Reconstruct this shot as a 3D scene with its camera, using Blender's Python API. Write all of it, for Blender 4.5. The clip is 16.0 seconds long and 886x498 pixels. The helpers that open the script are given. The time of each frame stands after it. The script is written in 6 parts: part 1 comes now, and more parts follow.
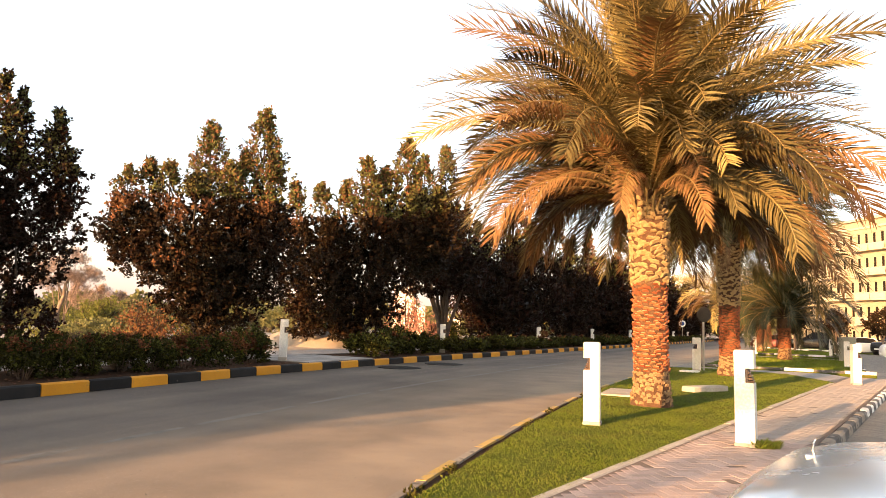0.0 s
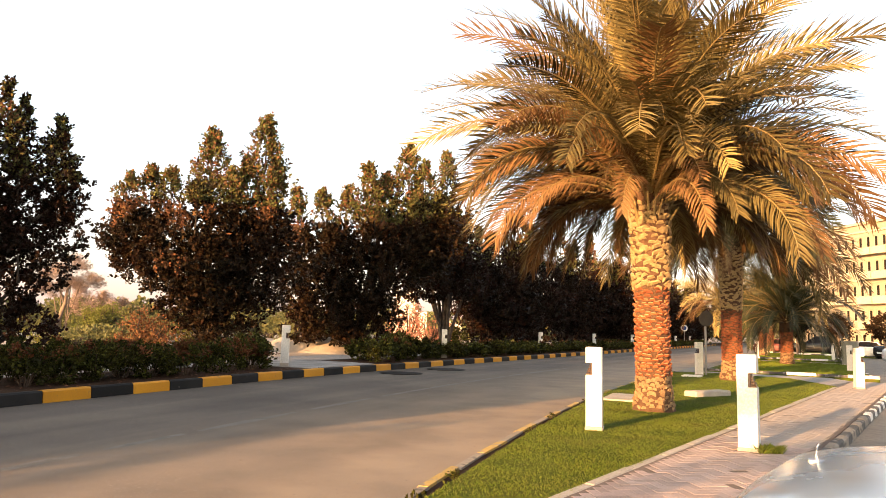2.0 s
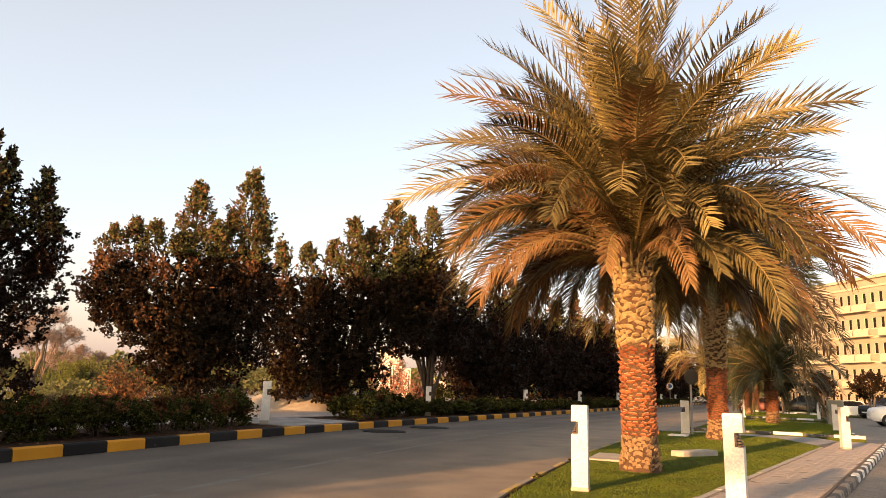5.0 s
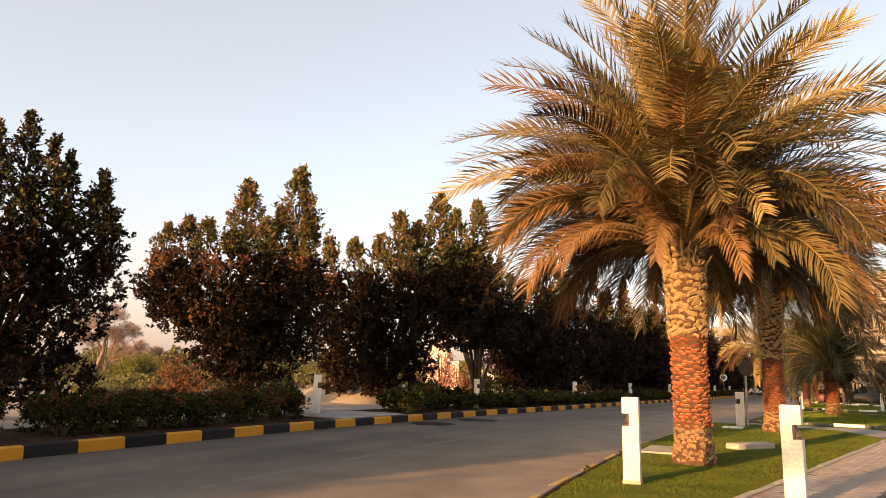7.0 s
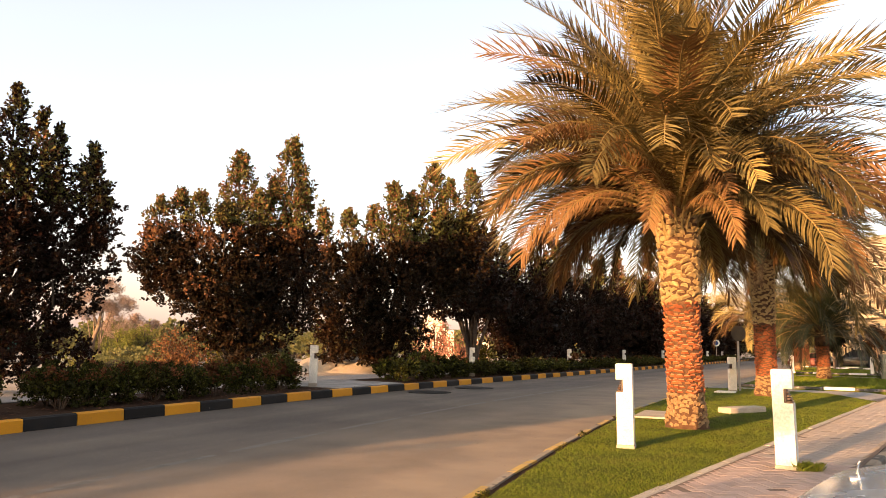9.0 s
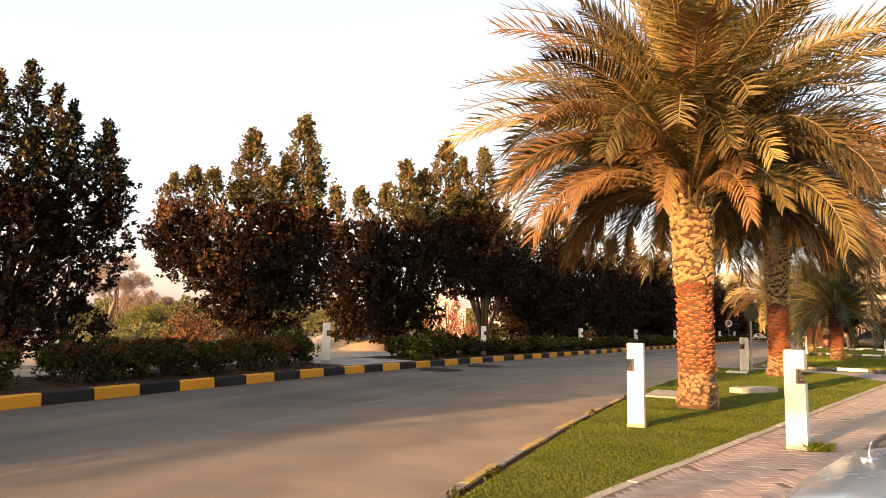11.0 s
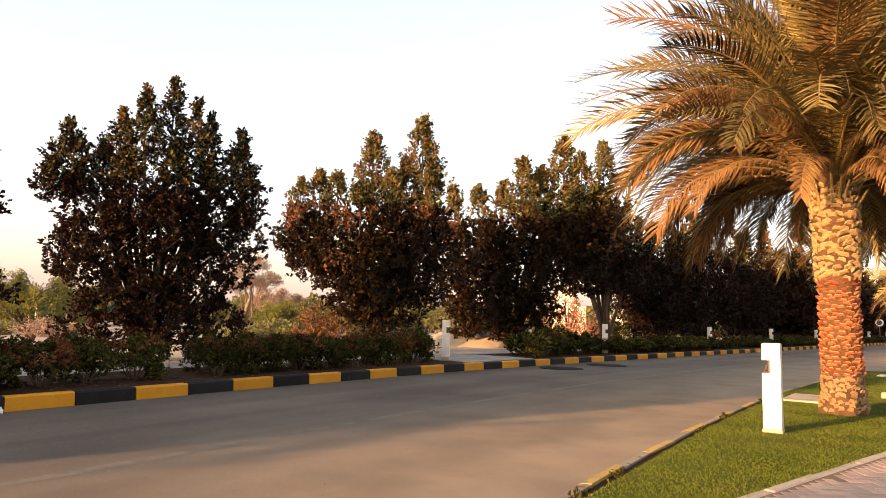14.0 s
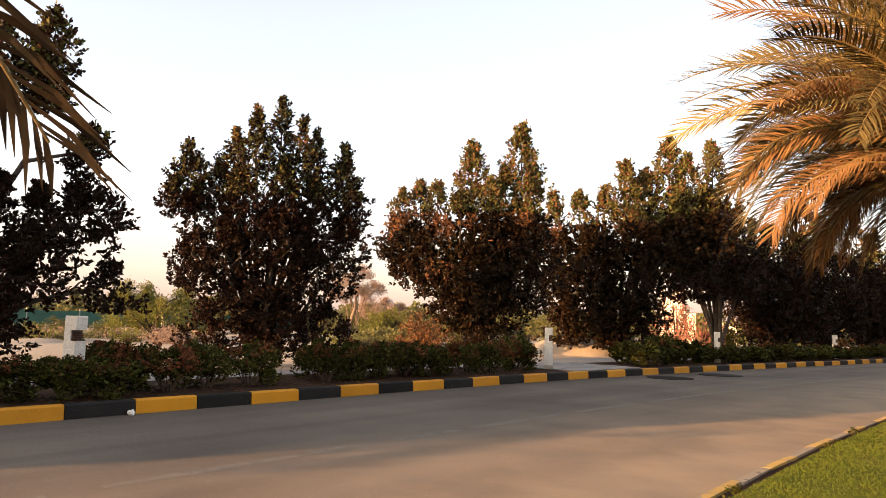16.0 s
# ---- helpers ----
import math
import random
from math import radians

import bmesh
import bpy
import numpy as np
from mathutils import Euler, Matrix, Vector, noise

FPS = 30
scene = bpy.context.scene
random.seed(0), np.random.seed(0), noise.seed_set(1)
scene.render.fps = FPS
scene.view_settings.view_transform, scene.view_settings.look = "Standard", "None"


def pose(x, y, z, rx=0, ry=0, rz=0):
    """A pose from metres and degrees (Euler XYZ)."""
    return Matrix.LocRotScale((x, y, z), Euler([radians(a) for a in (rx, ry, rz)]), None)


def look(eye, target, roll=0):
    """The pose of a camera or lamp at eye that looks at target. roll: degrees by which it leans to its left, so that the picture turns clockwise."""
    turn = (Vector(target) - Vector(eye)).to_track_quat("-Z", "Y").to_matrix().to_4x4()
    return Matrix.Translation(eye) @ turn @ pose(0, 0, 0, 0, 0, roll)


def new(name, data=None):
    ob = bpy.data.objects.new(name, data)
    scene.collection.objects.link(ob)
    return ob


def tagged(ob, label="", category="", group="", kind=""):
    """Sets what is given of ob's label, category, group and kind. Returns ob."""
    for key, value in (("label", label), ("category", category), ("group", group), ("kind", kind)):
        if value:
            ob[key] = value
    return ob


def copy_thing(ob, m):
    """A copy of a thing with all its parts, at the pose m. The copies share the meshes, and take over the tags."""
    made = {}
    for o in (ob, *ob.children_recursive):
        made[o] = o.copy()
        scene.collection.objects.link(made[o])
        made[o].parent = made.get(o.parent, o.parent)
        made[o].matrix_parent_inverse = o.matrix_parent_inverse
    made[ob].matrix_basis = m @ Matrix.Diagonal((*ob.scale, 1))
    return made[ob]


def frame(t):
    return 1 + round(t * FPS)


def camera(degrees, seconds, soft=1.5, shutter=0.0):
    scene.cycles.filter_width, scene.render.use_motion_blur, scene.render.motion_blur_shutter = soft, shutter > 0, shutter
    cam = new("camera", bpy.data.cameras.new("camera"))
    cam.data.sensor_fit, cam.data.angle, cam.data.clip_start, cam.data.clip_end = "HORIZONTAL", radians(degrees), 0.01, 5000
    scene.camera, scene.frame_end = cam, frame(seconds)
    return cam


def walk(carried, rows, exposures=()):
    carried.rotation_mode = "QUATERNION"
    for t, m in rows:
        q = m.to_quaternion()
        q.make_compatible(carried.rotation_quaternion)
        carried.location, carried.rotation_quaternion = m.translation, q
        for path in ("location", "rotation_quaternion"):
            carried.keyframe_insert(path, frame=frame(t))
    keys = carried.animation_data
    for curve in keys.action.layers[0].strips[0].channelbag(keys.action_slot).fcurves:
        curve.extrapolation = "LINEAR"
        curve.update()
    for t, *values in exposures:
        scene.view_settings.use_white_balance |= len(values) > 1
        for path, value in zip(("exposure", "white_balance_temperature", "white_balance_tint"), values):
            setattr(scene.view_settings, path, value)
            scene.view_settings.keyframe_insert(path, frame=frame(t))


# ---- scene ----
cam = camera(65.6, 16.0, soft=0.75)
EYE = (0.0, 0.0, 1.45)
# seconds, yaw to the left, pitch up, roll (degrees)
PATH = [
    (0.0, 0.00, 6.18, 1.90),
    (0.5, -0.77, 6.39, 1.92),
    (1.0, -0.69, 6.45, 2.08),
    (1.5, -0.49, 6.57, 2.01),
    (2.0, 0.13, 6.61, 1.71),
    (2.5, 0.46, 7.60, 1.61),
    (3.0, -0.44, 7.99, 2.09),
    (3.5, -0.69, 8.82, 2.42),
    (4.0, -1.17, 9.91, 2.01),
    (6.5, 1.44, 11.72, 2.07),
    (7.0, 2.88, 10.56, 1.71),
    (7.5, 2.03, 9.94, 1.47),
    (8.0, 1.62, 9.15, 1.59),
    (8.5, 1.95, 8.94, 1.51),
    (9.0, 2.34, 8.06, 0.99),
    (11.5, 4.16, 6.21, 1.85),
    (12.0, 6.46, 6.33, 2.04),
    (12.5, 8.54, 6.48, 1.72),
    (13.0, 10.20, 6.52, 1.63),
    (13.5, 12.14, 5.88, 1.66),
    (14.0, 13.15, 5.79, 1.67),
    (14.5, 14.30, 5.90, 1.65),
    (15.0, 15.53, 6.08, 1.49),
    (15.5, 18.93, 6.09, 1.91),
    (16.0, 21.56, 6.21, 1.56),
]


def aim(yaw, pitch, roll):
    a, p = radians(yaw), radians(pitch)
    way = Vector((-math.sin(a) * math.cos(p), math.cos(a) * math.cos(p), math.sin(p)))
    return look(EYE, Vector(EYE) + way, roll)


# seconds, stops, kelvin, tint
EXPOSURES = [(0.0, 1.88, 7800, 11), (2.5, 1.86, 7800, 10), (3.5, 1.75, 7800, 10), (4.2, 1.45, 7900, 11), (5.2, 1.25, 8100, 13), (6.5, 1.16, 8200, 15), (7.2, 1.22, 8200, 15), (8.0, 1.38, 8200, 15), (9.0, 1.56, 8150, 14), (11.5, 1.63, 8000, 12), (16.0, 1.57, 8050, 14)]
walk(cam, [(t, aim(yaw, pitch, roll)) for t, yaw, pitch, roll in PATH], EXPOSURES)

# ---- world and sun: a low golden sun behind the viewer's left shoulder ----
SUN_AZ, SUN_EL = 219.0, 9.0        # clockwise from +y
world = bpy.data.worlds.new("world")
scene.world = world
world.use_nodes = True
wn = world.node_tree.nodes
sky = wn.new("ShaderNodeTexSky")
sky.sky_type, sky.sun_disc = "NISHITA", False
sky.sun_elevation, sky.sun_rotation = radians(SUN_EL), radians(SUN_AZ)
sky.air_density, sky.dust_density, sky.ozone_density = 1.0, 3.0, 1.0
wn["Background"].inputs["Strength"].default_value = 0.115
haze = wn.new("ShaderNodeMix")      # dusty desert air, the same all round
haze.data_type, haze.blend_type = "RGBA", "ADD"
haze.inputs[0].default_value = 1.0
haze.inputs[7].default_value = (1.88, 1.74, 1.76, 1)
world.node_tree.links.new(sky.outputs[0], haze.inputs[6])
# the air is rosy at the horizon and clears to blue overhead
where, height, air, tint = wn.new("ShaderNodeTexCoord"), wn.new("ShaderNodeSeparateXYZ"), wn.new("ShaderNodeValToRGB"), wn.new("ShaderNodeMix")
for e_pos, e_col in ((0.25, (0.875, 1.0, 1.16)), (0.6, (0.76, 0.85, 0.95))):
    air.color_ramp.elements.new(e_pos).color = (*e_col, 1)
air.color_ramp.elements[0].color, air.color_ramp.elements[3].color = (0.985, 0.85, 0.925, 1), (0.65, 0.70, 0.78, 1)
tint.data_type, tint.blend_type = "RGBA", "MULTIPLY"
tint.inputs[0].default_value = 1.0
wl = world.node_tree.links.new
wl(where.outputs["Generated"], height.inputs[0])
wl(height.outputs[2], air.inputs[0])
wl(haze.outputs[2], tint.inputs[6])
wl(air.outputs[0], tint.inputs[7])
wl(tint.outputs[2], wn["Background"].inputs["Color"])
sun = new("sun", bpy.data.lights.new("sun", "SUN"))
sun.data.energy, sun.data.angle, sun.data.color = 5.0, radians(0.6), (1.0, 0.585, 0.30)
az, el = radians(SUN_AZ), radians(SUN_EL)
sun_way = Vector((math.sin(az) * math.cos(el), math.cos(az) * math.cos(el), math.sin(el)))
sun.matrix_world = look(sun_way * 60, (0, 0, 0))


# ---- materials ----
def material(name, colors, rough=0.8, fine=60.0, broad=1.5, bump=0.3, depth=0.01, metal=0.0, spread=0.0, leaf=0.0, speck=None, island=None, gloss=0.4, streak=None, grainy=0.75, blocks=None, lit_lane=None):
    """colors: two or three base colours mixed by a fine and a broad noise. spread: value variation per object.
    leaf: share of light let through. speck: (colour, scale, threshold). island: colours per loose piece."""
    m = bpy.data.materials.new(name)
    m.use_nodes = True
    nt = m.node_tree
    n, l = nt.nodes, nt.links.new
    b = n["Principled BSDF"]
    tc = n.new("ShaderNodeTexCoord")
    geo = n.new("ShaderNodeNewGeometry")

    def noise_tex(scale, detail=6.0):
        t = n.new("ShaderNodeTexNoise")
        t.inputs["Scale"].default_value, t.inputs["Detail"].default_value = scale, detail
        l(geo.outputs["Position"], t.inputs["Vector"])
        return t

    def ramp(src, stops):
        r = n.new("ShaderNodeValToRGB")
        while len(r.color_ramp.elements) < len(stops):
            r.color_ramp.elements.new(0.5)
        for e, (p, c) in zip(r.color_ramp.elements, stops):
            e.position, e.color = p, (*c, 1)
        l(src, r.inputs[0])
        return r

    def mix(kind, fac, a, c):
        x = n.new("ShaderNodeMix")
        x.data_type, x.blend_type = "RGBA", kind
        if isinstance(fac, float):
            x.inputs[0].default_value = fac
        else:
            l(fac, x.inputs[0])
        l(a, x.inputs[6])
        if isinstance(c, tuple):
            x.inputs[7].default_value = (*c, 1)
        else:
            l(c, x.inputs[7])
        return x.outputs[2]

    nb, nf = noise_tex(broad, 5.0), noise_tex(fine, 4.0)
    k = len(colors)
    stops = [(0.32 + 0.36 * i / max(k - 1, 1), c) for i, c in enumerate(colors)]
    col = ramp(nb.outputs["Fac"], stops).outputs[0]
    grain = ramp(nf.outputs["Fac"], [(0.25, (0.62, 0.62, 0.62)), (0.75, (1.25, 1.25, 1.25))]).outputs[0]
    col = mix("MULTIPLY", grainy, col, grain)
    if island:
        ri = ramp(geo.outputs["Random Per Island"], [(i / len(island), c) for i, c in enumerate(island)])
        ri.color_ramp.interpolation = "CONSTANT"
        col = mix("MIX", 0.55, col, ri.outputs[0])
    if speck:
        v = noise_tex(speck[1], 3.0)
        f = ramp(v.outputs["Fac"], [(speck[2], (0, 0, 0)), (min(speck[2] + 0.08, 1.0), (1, 1, 1))])
        col = mix("MIX", f.outputs[0], col, speck[0])
    if spread:
        oi = n.new("ShaderNodeObjectInfo")
        ro = ramp(oi.outputs["Random"], [(0.0, (1 - spread,) * 3), (1.0, (1 + spread * 0.7,) * 3)])
        col = mix("MULTIPLY", 1.0, col, ro.outputs[0])
    l(col, b.inputs["Base Color"])
    if blocks:
        bt = n.new("ShaderNodeTexBrick")
        bt.inputs["Scale"].default_value = blocks[0]
        bt.inputs["Mortar Size"].default_value = blocks[1]
        bt.inputs["Color1"].default_value, bt.inputs["Color2"].default_value = (1.12, 1.10, 1.08, 1), (0.86, 0.86, 0.86, 1)
        bt.inputs["Mortar"].default_value = (0.5, 0.48, 0.46, 1)
        mb = n.new("ShaderNodeMapping")
        mb.inputs["Rotation"].default_value = (0, 0, radians(blocks[2]))
        l(geo.outputs["Position"], mb.inputs[0])
        l(mb.outputs[0], bt.inputs["Vector"])
        col = mix("MULTIPLY", 0.8, col, bt.outputs["Color"])
    if streak:
        uv = n.new("ShaderNodeUVMap")
        mp = n.new("ShaderNodeMapping")
        mp.inputs["Scale"].default_value = streak[1]
        l(uv.outputs[0], mp.inputs[0])
        st = n.new("ShaderNodeTexNoise")
        st.inputs["Scale"].default_value, st.inputs["Detail"].default_value = 1.0, 5.0
        l(mp.outputs[0], st.inputs["Vector"])
        fs = ramp(st.outputs["Fac"], [(0.36, (0.70, 0.70, 0.70)), (0.52, (1, 1, 1)), (0.66, (1.32, 1.30, 1.25))])
        col = mix("MULTIPLY", streak[0], col, fs.outputs[0])
    if lit_lane:
        # sunlight on the near lane put into the colour, by the second texture coordinate
        uvd, sep, rng_, dn = n.new("ShaderNodeUVMap"), n.new("ShaderNodeSeparateXYZ"), n.new("ShaderNodeMapRange"), noise_tex(0.9, 6.0)
        l(uvd.outputs[0], sep.inputs[0])
        l(sep.outputs[1], rng_.inputs[0])
        rng_.inputs[1].default_value, rng_.inputs[2].default_value, rng_.inputs[4].default_value = lit_lane[1], lit_lane[2], lit_lane[3]
        mul = n.new("ShaderNodeMath")
        mul.operation = "MULTIPLY"
        spotty = n.new("ShaderNodeMapRange")
        spotty.inputs[1].default_value, spotty.inputs[2].default_value, spotty.inputs[3].default_value = 0.35, 0.65, 0.55
        l(dn.outputs["Fac"], spotty.inputs[0])
        l(rng_.outputs[0], mul.inputs[0])
        l(spotty.outputs[0], mul.inputs[1])
        col = mix("MIX", mul.outputs[0], col, lit_lane[0])
    l(col, b.inputs["Base Color"])
    b.inputs["Metallic"].default_value = metal
    b.inputs["Specular IOR Level"].default_value = gloss
    rr = n.new("ShaderNodeMapRange")
    rr.inputs[3].default_value, rr.inputs[4].default_value = max(rough - 0.12, 0.03), min(rough + 0.12, 1.0)
    l(nf.outputs["Fac"], rr.inputs[0])
    l(rr.outputs[0], b.inputs["Roughness"])
    if bump:
        bp = n.new("ShaderNodeBump")
        bp.inputs["Strength"].default_value, bp.inputs["Distance"].default_value = bump, depth
        l(nf.outputs["Fac"], bp.inputs["Height"])
        l(bp.outputs[0], b.inputs["Normal"])
    if leaf:
        tr = n.new("ShaderNodeBsdfTranslucent")
        l(col, tr.inputs[0])
        ms = n.new("ShaderNodeMixShader")
        ms.inputs[0].default_value = leaf
        l(b.outputs[0], ms.inputs[1])
        l(tr.outputs[0], ms.inputs[2])
        l(ms.outputs[0], n["Material Output"].inputs[0])
    return m


M = {}
# the last setting paints the sunlit near lane into the asphalt's colour
M["asphalt"] = material("asphalt", [(0.09706, 0.08205, 0.06997), (0.1267, 0.1077, 0.09206), (0.1604, 0.1344, 0.1104)], 0.85, 110, 0.35, 0.7, 0.005, speck=((0.2385, 0.2036, 0.1687), 48, 0.62), gloss=0.18, streak=(0.8, (0.02532, 0.8595, 0.7365)), grainy=1.0, lit_lane=((0.33, 0.25, 0.175), 3.4, 7.0, 0.85))
M["sand"] = material("sand", [(0.3142, 0.2562, 0.201), (0.3891, 0.3306, 0.268), (0.3517, 0.2975, 0.2393)], 0.95, 30, 0.25, 0.5, 0.03, gloss=0.15)
M["soil"] = material("soil", [(0.042, 0.022, 0.014), (0.066, 0.036, 0.022), (0.054, 0.028, 0.017)], 0.95, 45, 1.5, 0.8, 0.03, gloss=0.1)
M["lot"] = material("lot", [(0.1914, 0.174, 0.1522), (0.2436, 0.2218, 0.1914), (0.2175, 0.1914, 0.1653)], 0.85, 50, 0.4, 0.4, 0.006, gloss=0.15, blocks=(2.4, 0.012, 54))
M["walk"] = material("walk", [(0.261, 0.2436, 0.2262), (0.3132, 0.2915, 0.2697), (0.2871, 0.261, 0.2436)], 0.9, 40, 0.8, 0.4, 0.006, blocks=(1.2, 0.008, 20))
M["slab"] = material("slab", [(0.261, 0.2436, 0.2306), (0.3306, 0.3088, 0.2871)], 0.9, 40, 1.2, 0.4, 0.006, spread=0.18)
M["joint"] = material("joint", [(0.11, 0.082, 0.066), (0.15, 0.112, 0.09)], 0.95, 60, 2.0, 0.4, 0.006)
M["paver"] = material("paver", [(0.33, 0.235, 0.20), (0.37, 0.285, 0.25), (0.35, 0.275, 0.245)], 0.88, 70, 0.5, 0.4, 0.004, spread=0.2)
M["paver_far"] = material("paver_far", [(0.32, 0.262, 0.225), (0.345, 0.295, 0.257), (0.335, 0.29, 0.255)], 0.88, 70, 0.5, 0.4, 0.004, island=[(0.29, 0.242, 0.208), (0.33, 0.278, 0.242), (0.315, 0.277, 0.248), (0.345, 0.288, 0.25)])
M["kerb_yellow"] = material("kerb_yellow", [(0.5551, 0.2262, 0.006264), (0.6316, 0.2714, 0.009396)], 0.6, 50, 2.0, 0.3, 0.004, spread=0.1, speck=((0.2871, 0.1719, 0.03654), 9, 0.66), grainy=0.35)
M["kerb_black"] = material("kerb_black", [(0.012, 0.012, 0.013), (0.02, 0.019, 0.018)], 0.6, 50, 2.0, 0.3, 0.004, spread=0.2, speck=((0.07, 0.065, 0.06), 9, 0.7), gloss=0.12, grainy=0.35)
M["kerb_white"] = material("kerb_white", [(0.62, 0.60, 0.55), (0.74, 0.72, 0.67)], 0.7, 50, 2.0, 0.3, 0.004, spread=0.12, speck=((0.35, 0.32, 0.28), 8, 0.62))
M["kerb_worn"] = material("kerb_worn", [(0.23, 0.19, 0.148), (0.30, 0.25, 0.198)], 0.85, 50, 3.0, 0.4, 0.005, spread=0.15, speck=((0.10, 0.085, 0.07), 6, 0.6))
M["kerb_worn_yellow"] = material("kerb_worn_yellow", [(0.50, 0.32, 0.09), (0.44, 0.285, 0.075)], 0.8, 50, 3.0, 0.4, 0.005, spread=0.15, speck=((0.27, 0.215, 0.15), 7, 0.55))
M["kerb_worn_black"] = material("kerb_worn_black", [(0.0522, 0.04785, 0.0435), (0.1044, 0.0957, 0.087)], 0.8, 50, 3.0, 0.4, 0.005, spread=0.2, speck=((0.261, 0.2349, 0.2088), 7, 0.56))
M["white_paint"] = material("white_paint", [(0.62, 0.58, 0.50), (0.70, 0.665, 0.60), (0.66, 0.63, 0.565)], 0.6, 35, 3.0, 0.25, 0.003, spread=0.05, speck=((0.44, 0.38, 0.30), 10, 0.72))
M["concrete"] = material("concrete", [(0.348, 0.3045, 0.2523), (0.4524, 0.4002, 0.3306)], 0.9, 50, 3.0, 0.4, 0.005)
M["lamp_box"] = material("lamp_box", [(0.03, 0.02, 0.018), (0.06, 0.035, 0.03)], 0.5, 60, 5.0, 0.1)
M["lamp_lens"] = material("lamp_lens", [(0.042, 0.0189, 0.0126), (0.0525, 0.0252, 0.01733)], 0.25, 60, 9.0, 0.1)
M["iron"] = material("iron", [(0.014, 0.0128, 0.012), (0.024, 0.022, 0.02)], 0.6, 60, 5.0, 0.4, 0.004, metal=0.0, gloss=0.1)
M["steel"] = material("steel", [(0.32, 0.31, 0.29), (0.38, 0.36, 0.33)], 0.45, 60, 4.0, 0.15, metal=0.6)
M["sign_back"] = material("sign_back", [(0.05, 0.042, 0.03), (0.07, 0.058, 0.042)], 0.6, 30, 4.0, 0.1)
M["sign_blue"] = material("sign_blue", [(0.03, 0.07, 0.25), (0.04, 0.09, 0.30)], 0.4, 30, 4.0, 0.05)
M["sign_white"] = material("sign_white", [(0.75, 0.75, 0.74), (0.8, 0.8, 0.79)], 0.4, 30, 4.0, 0.05)
M["frond"] = material("frond", [(0.111, 0.085, 0.036), (0.186, 0.144, 0.062), (0.24, 0.192, 0.088)], 0.5, 40, 0.9, 0.0, leaf=0.02, spread=0.8, island=[(0.098, 0.071, 0.030), (0.182, 0.140, 0.058), (0.272, 0.222, 0.100), (0.132, 0.098, 0.040)], gloss=0.04)
M["frond_green"] = material("frond_green", [(0.02796, 0.03645, 0.01535), (0.04659, 0.05207, 0.02302), (0.06212, 0.06248, 0.03069)], 0.45, 40, 0.9, 0.0, leaf=0.12, spread=0.25, island=[(0.02796, 0.03818, 0.01726), (0.04969, 0.05207, 0.02302), (0.06212, 0.05901, 0.03069)], gloss=0.2)
M["frond_dry"] = material("frond_dry", [(0.12, 0.063, 0.03), (0.175, 0.098, 0.046), (0.16, 0.09, 0.042)], 0.6, 40, 0.9, 0.0, leaf=0.02, spread=0.6, island=[(0.10, 0.052, 0.025), (0.20, 0.114, 0.055), (0.14, 0.077, 0.037)], gloss=0.05)
M["rachis"] = material("rachis", [(0.1775, 0.1253, 0.04698), (0.2297, 0.1618, 0.06786)], 0.5, 60, 3.0, 0.1)
M["boot"] = material("boot", [(0.27, 0.18, 0.085), (0.42, 0.30, 0.15), (0.34, 0.235, 0.112)], 0.95, 110, 9.0, 0.9, 0.012, spread=0.16)
M["boot_red"] = material("boot_red", [(0.2262, 0.05655, 0.02175), (0.2958, 0.0957, 0.03915), (0.261, 0.07395, 0.03045)], 0.85, 90, 4.0, 0.6, 0.006, spread=0.3)
# trunk under the leaf bases: shade in the gaps is put into its colour
M["bark_palm"] = material("bark_palm", [(0.07, 0.032, 0.015), (0.105, 0.055, 0.028), (0.055, 0.024, 0.012)], 0.95, 70, 5.0, 0.9, 0.02)
M["bark"] = material("bark", [(0.0435, 0.03263, 0.02392), (0.0696, 0.0522, 0.03915)], 0.95, 60, 5.0, 0.8, 0.02)
M["bark_pale"] = material("bark_pale", [(0.15, 0.108, 0.08), (0.21, 0.155, 0.118)], 0.95, 40, 3.0, 0.6, 0.02)
# dark tree leaves: these two tones carry the shade on the crowns
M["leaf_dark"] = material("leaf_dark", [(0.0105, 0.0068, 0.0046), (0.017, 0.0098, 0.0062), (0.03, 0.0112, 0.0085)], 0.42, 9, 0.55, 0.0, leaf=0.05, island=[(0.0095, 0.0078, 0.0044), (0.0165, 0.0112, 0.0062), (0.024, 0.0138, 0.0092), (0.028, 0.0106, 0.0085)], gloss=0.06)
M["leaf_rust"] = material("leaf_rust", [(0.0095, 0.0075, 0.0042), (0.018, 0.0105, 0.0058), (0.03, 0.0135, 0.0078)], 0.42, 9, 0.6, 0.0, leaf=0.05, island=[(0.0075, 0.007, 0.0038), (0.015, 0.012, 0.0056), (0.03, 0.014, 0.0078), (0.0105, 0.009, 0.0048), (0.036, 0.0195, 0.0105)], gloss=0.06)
# bright rusty leaves: sun on the crowns is put into the colour
M["leaf_sunlit"] = material("leaf_sunlit", [(0.125, 0.058, 0.031), (0.19, 0.084, 0.044), (0.16, 0.080, 0.041)], 0.5, 9, 0.6, 0.0, leaf=0.08, island=[(0.062, 0.034, 0.018), (0.23, 0.098, 0.052), (0.15, 0.070, 0.036), (0.11, 0.078, 0.032)], gloss=0.05)
M["leaf_pink"] = material("leaf_pink", [(0.30, 0.13, 0.10), (0.40, 0.19, 0.15), (0.34, 0.17, 0.13)], 0.6, 9, 0.6, 0.0, leaf=0.15, island=[(0.20, 0.08, 0.065), (0.44, 0.22, 0.17), (0.34, 0.15, 0.12)], gloss=0.05)
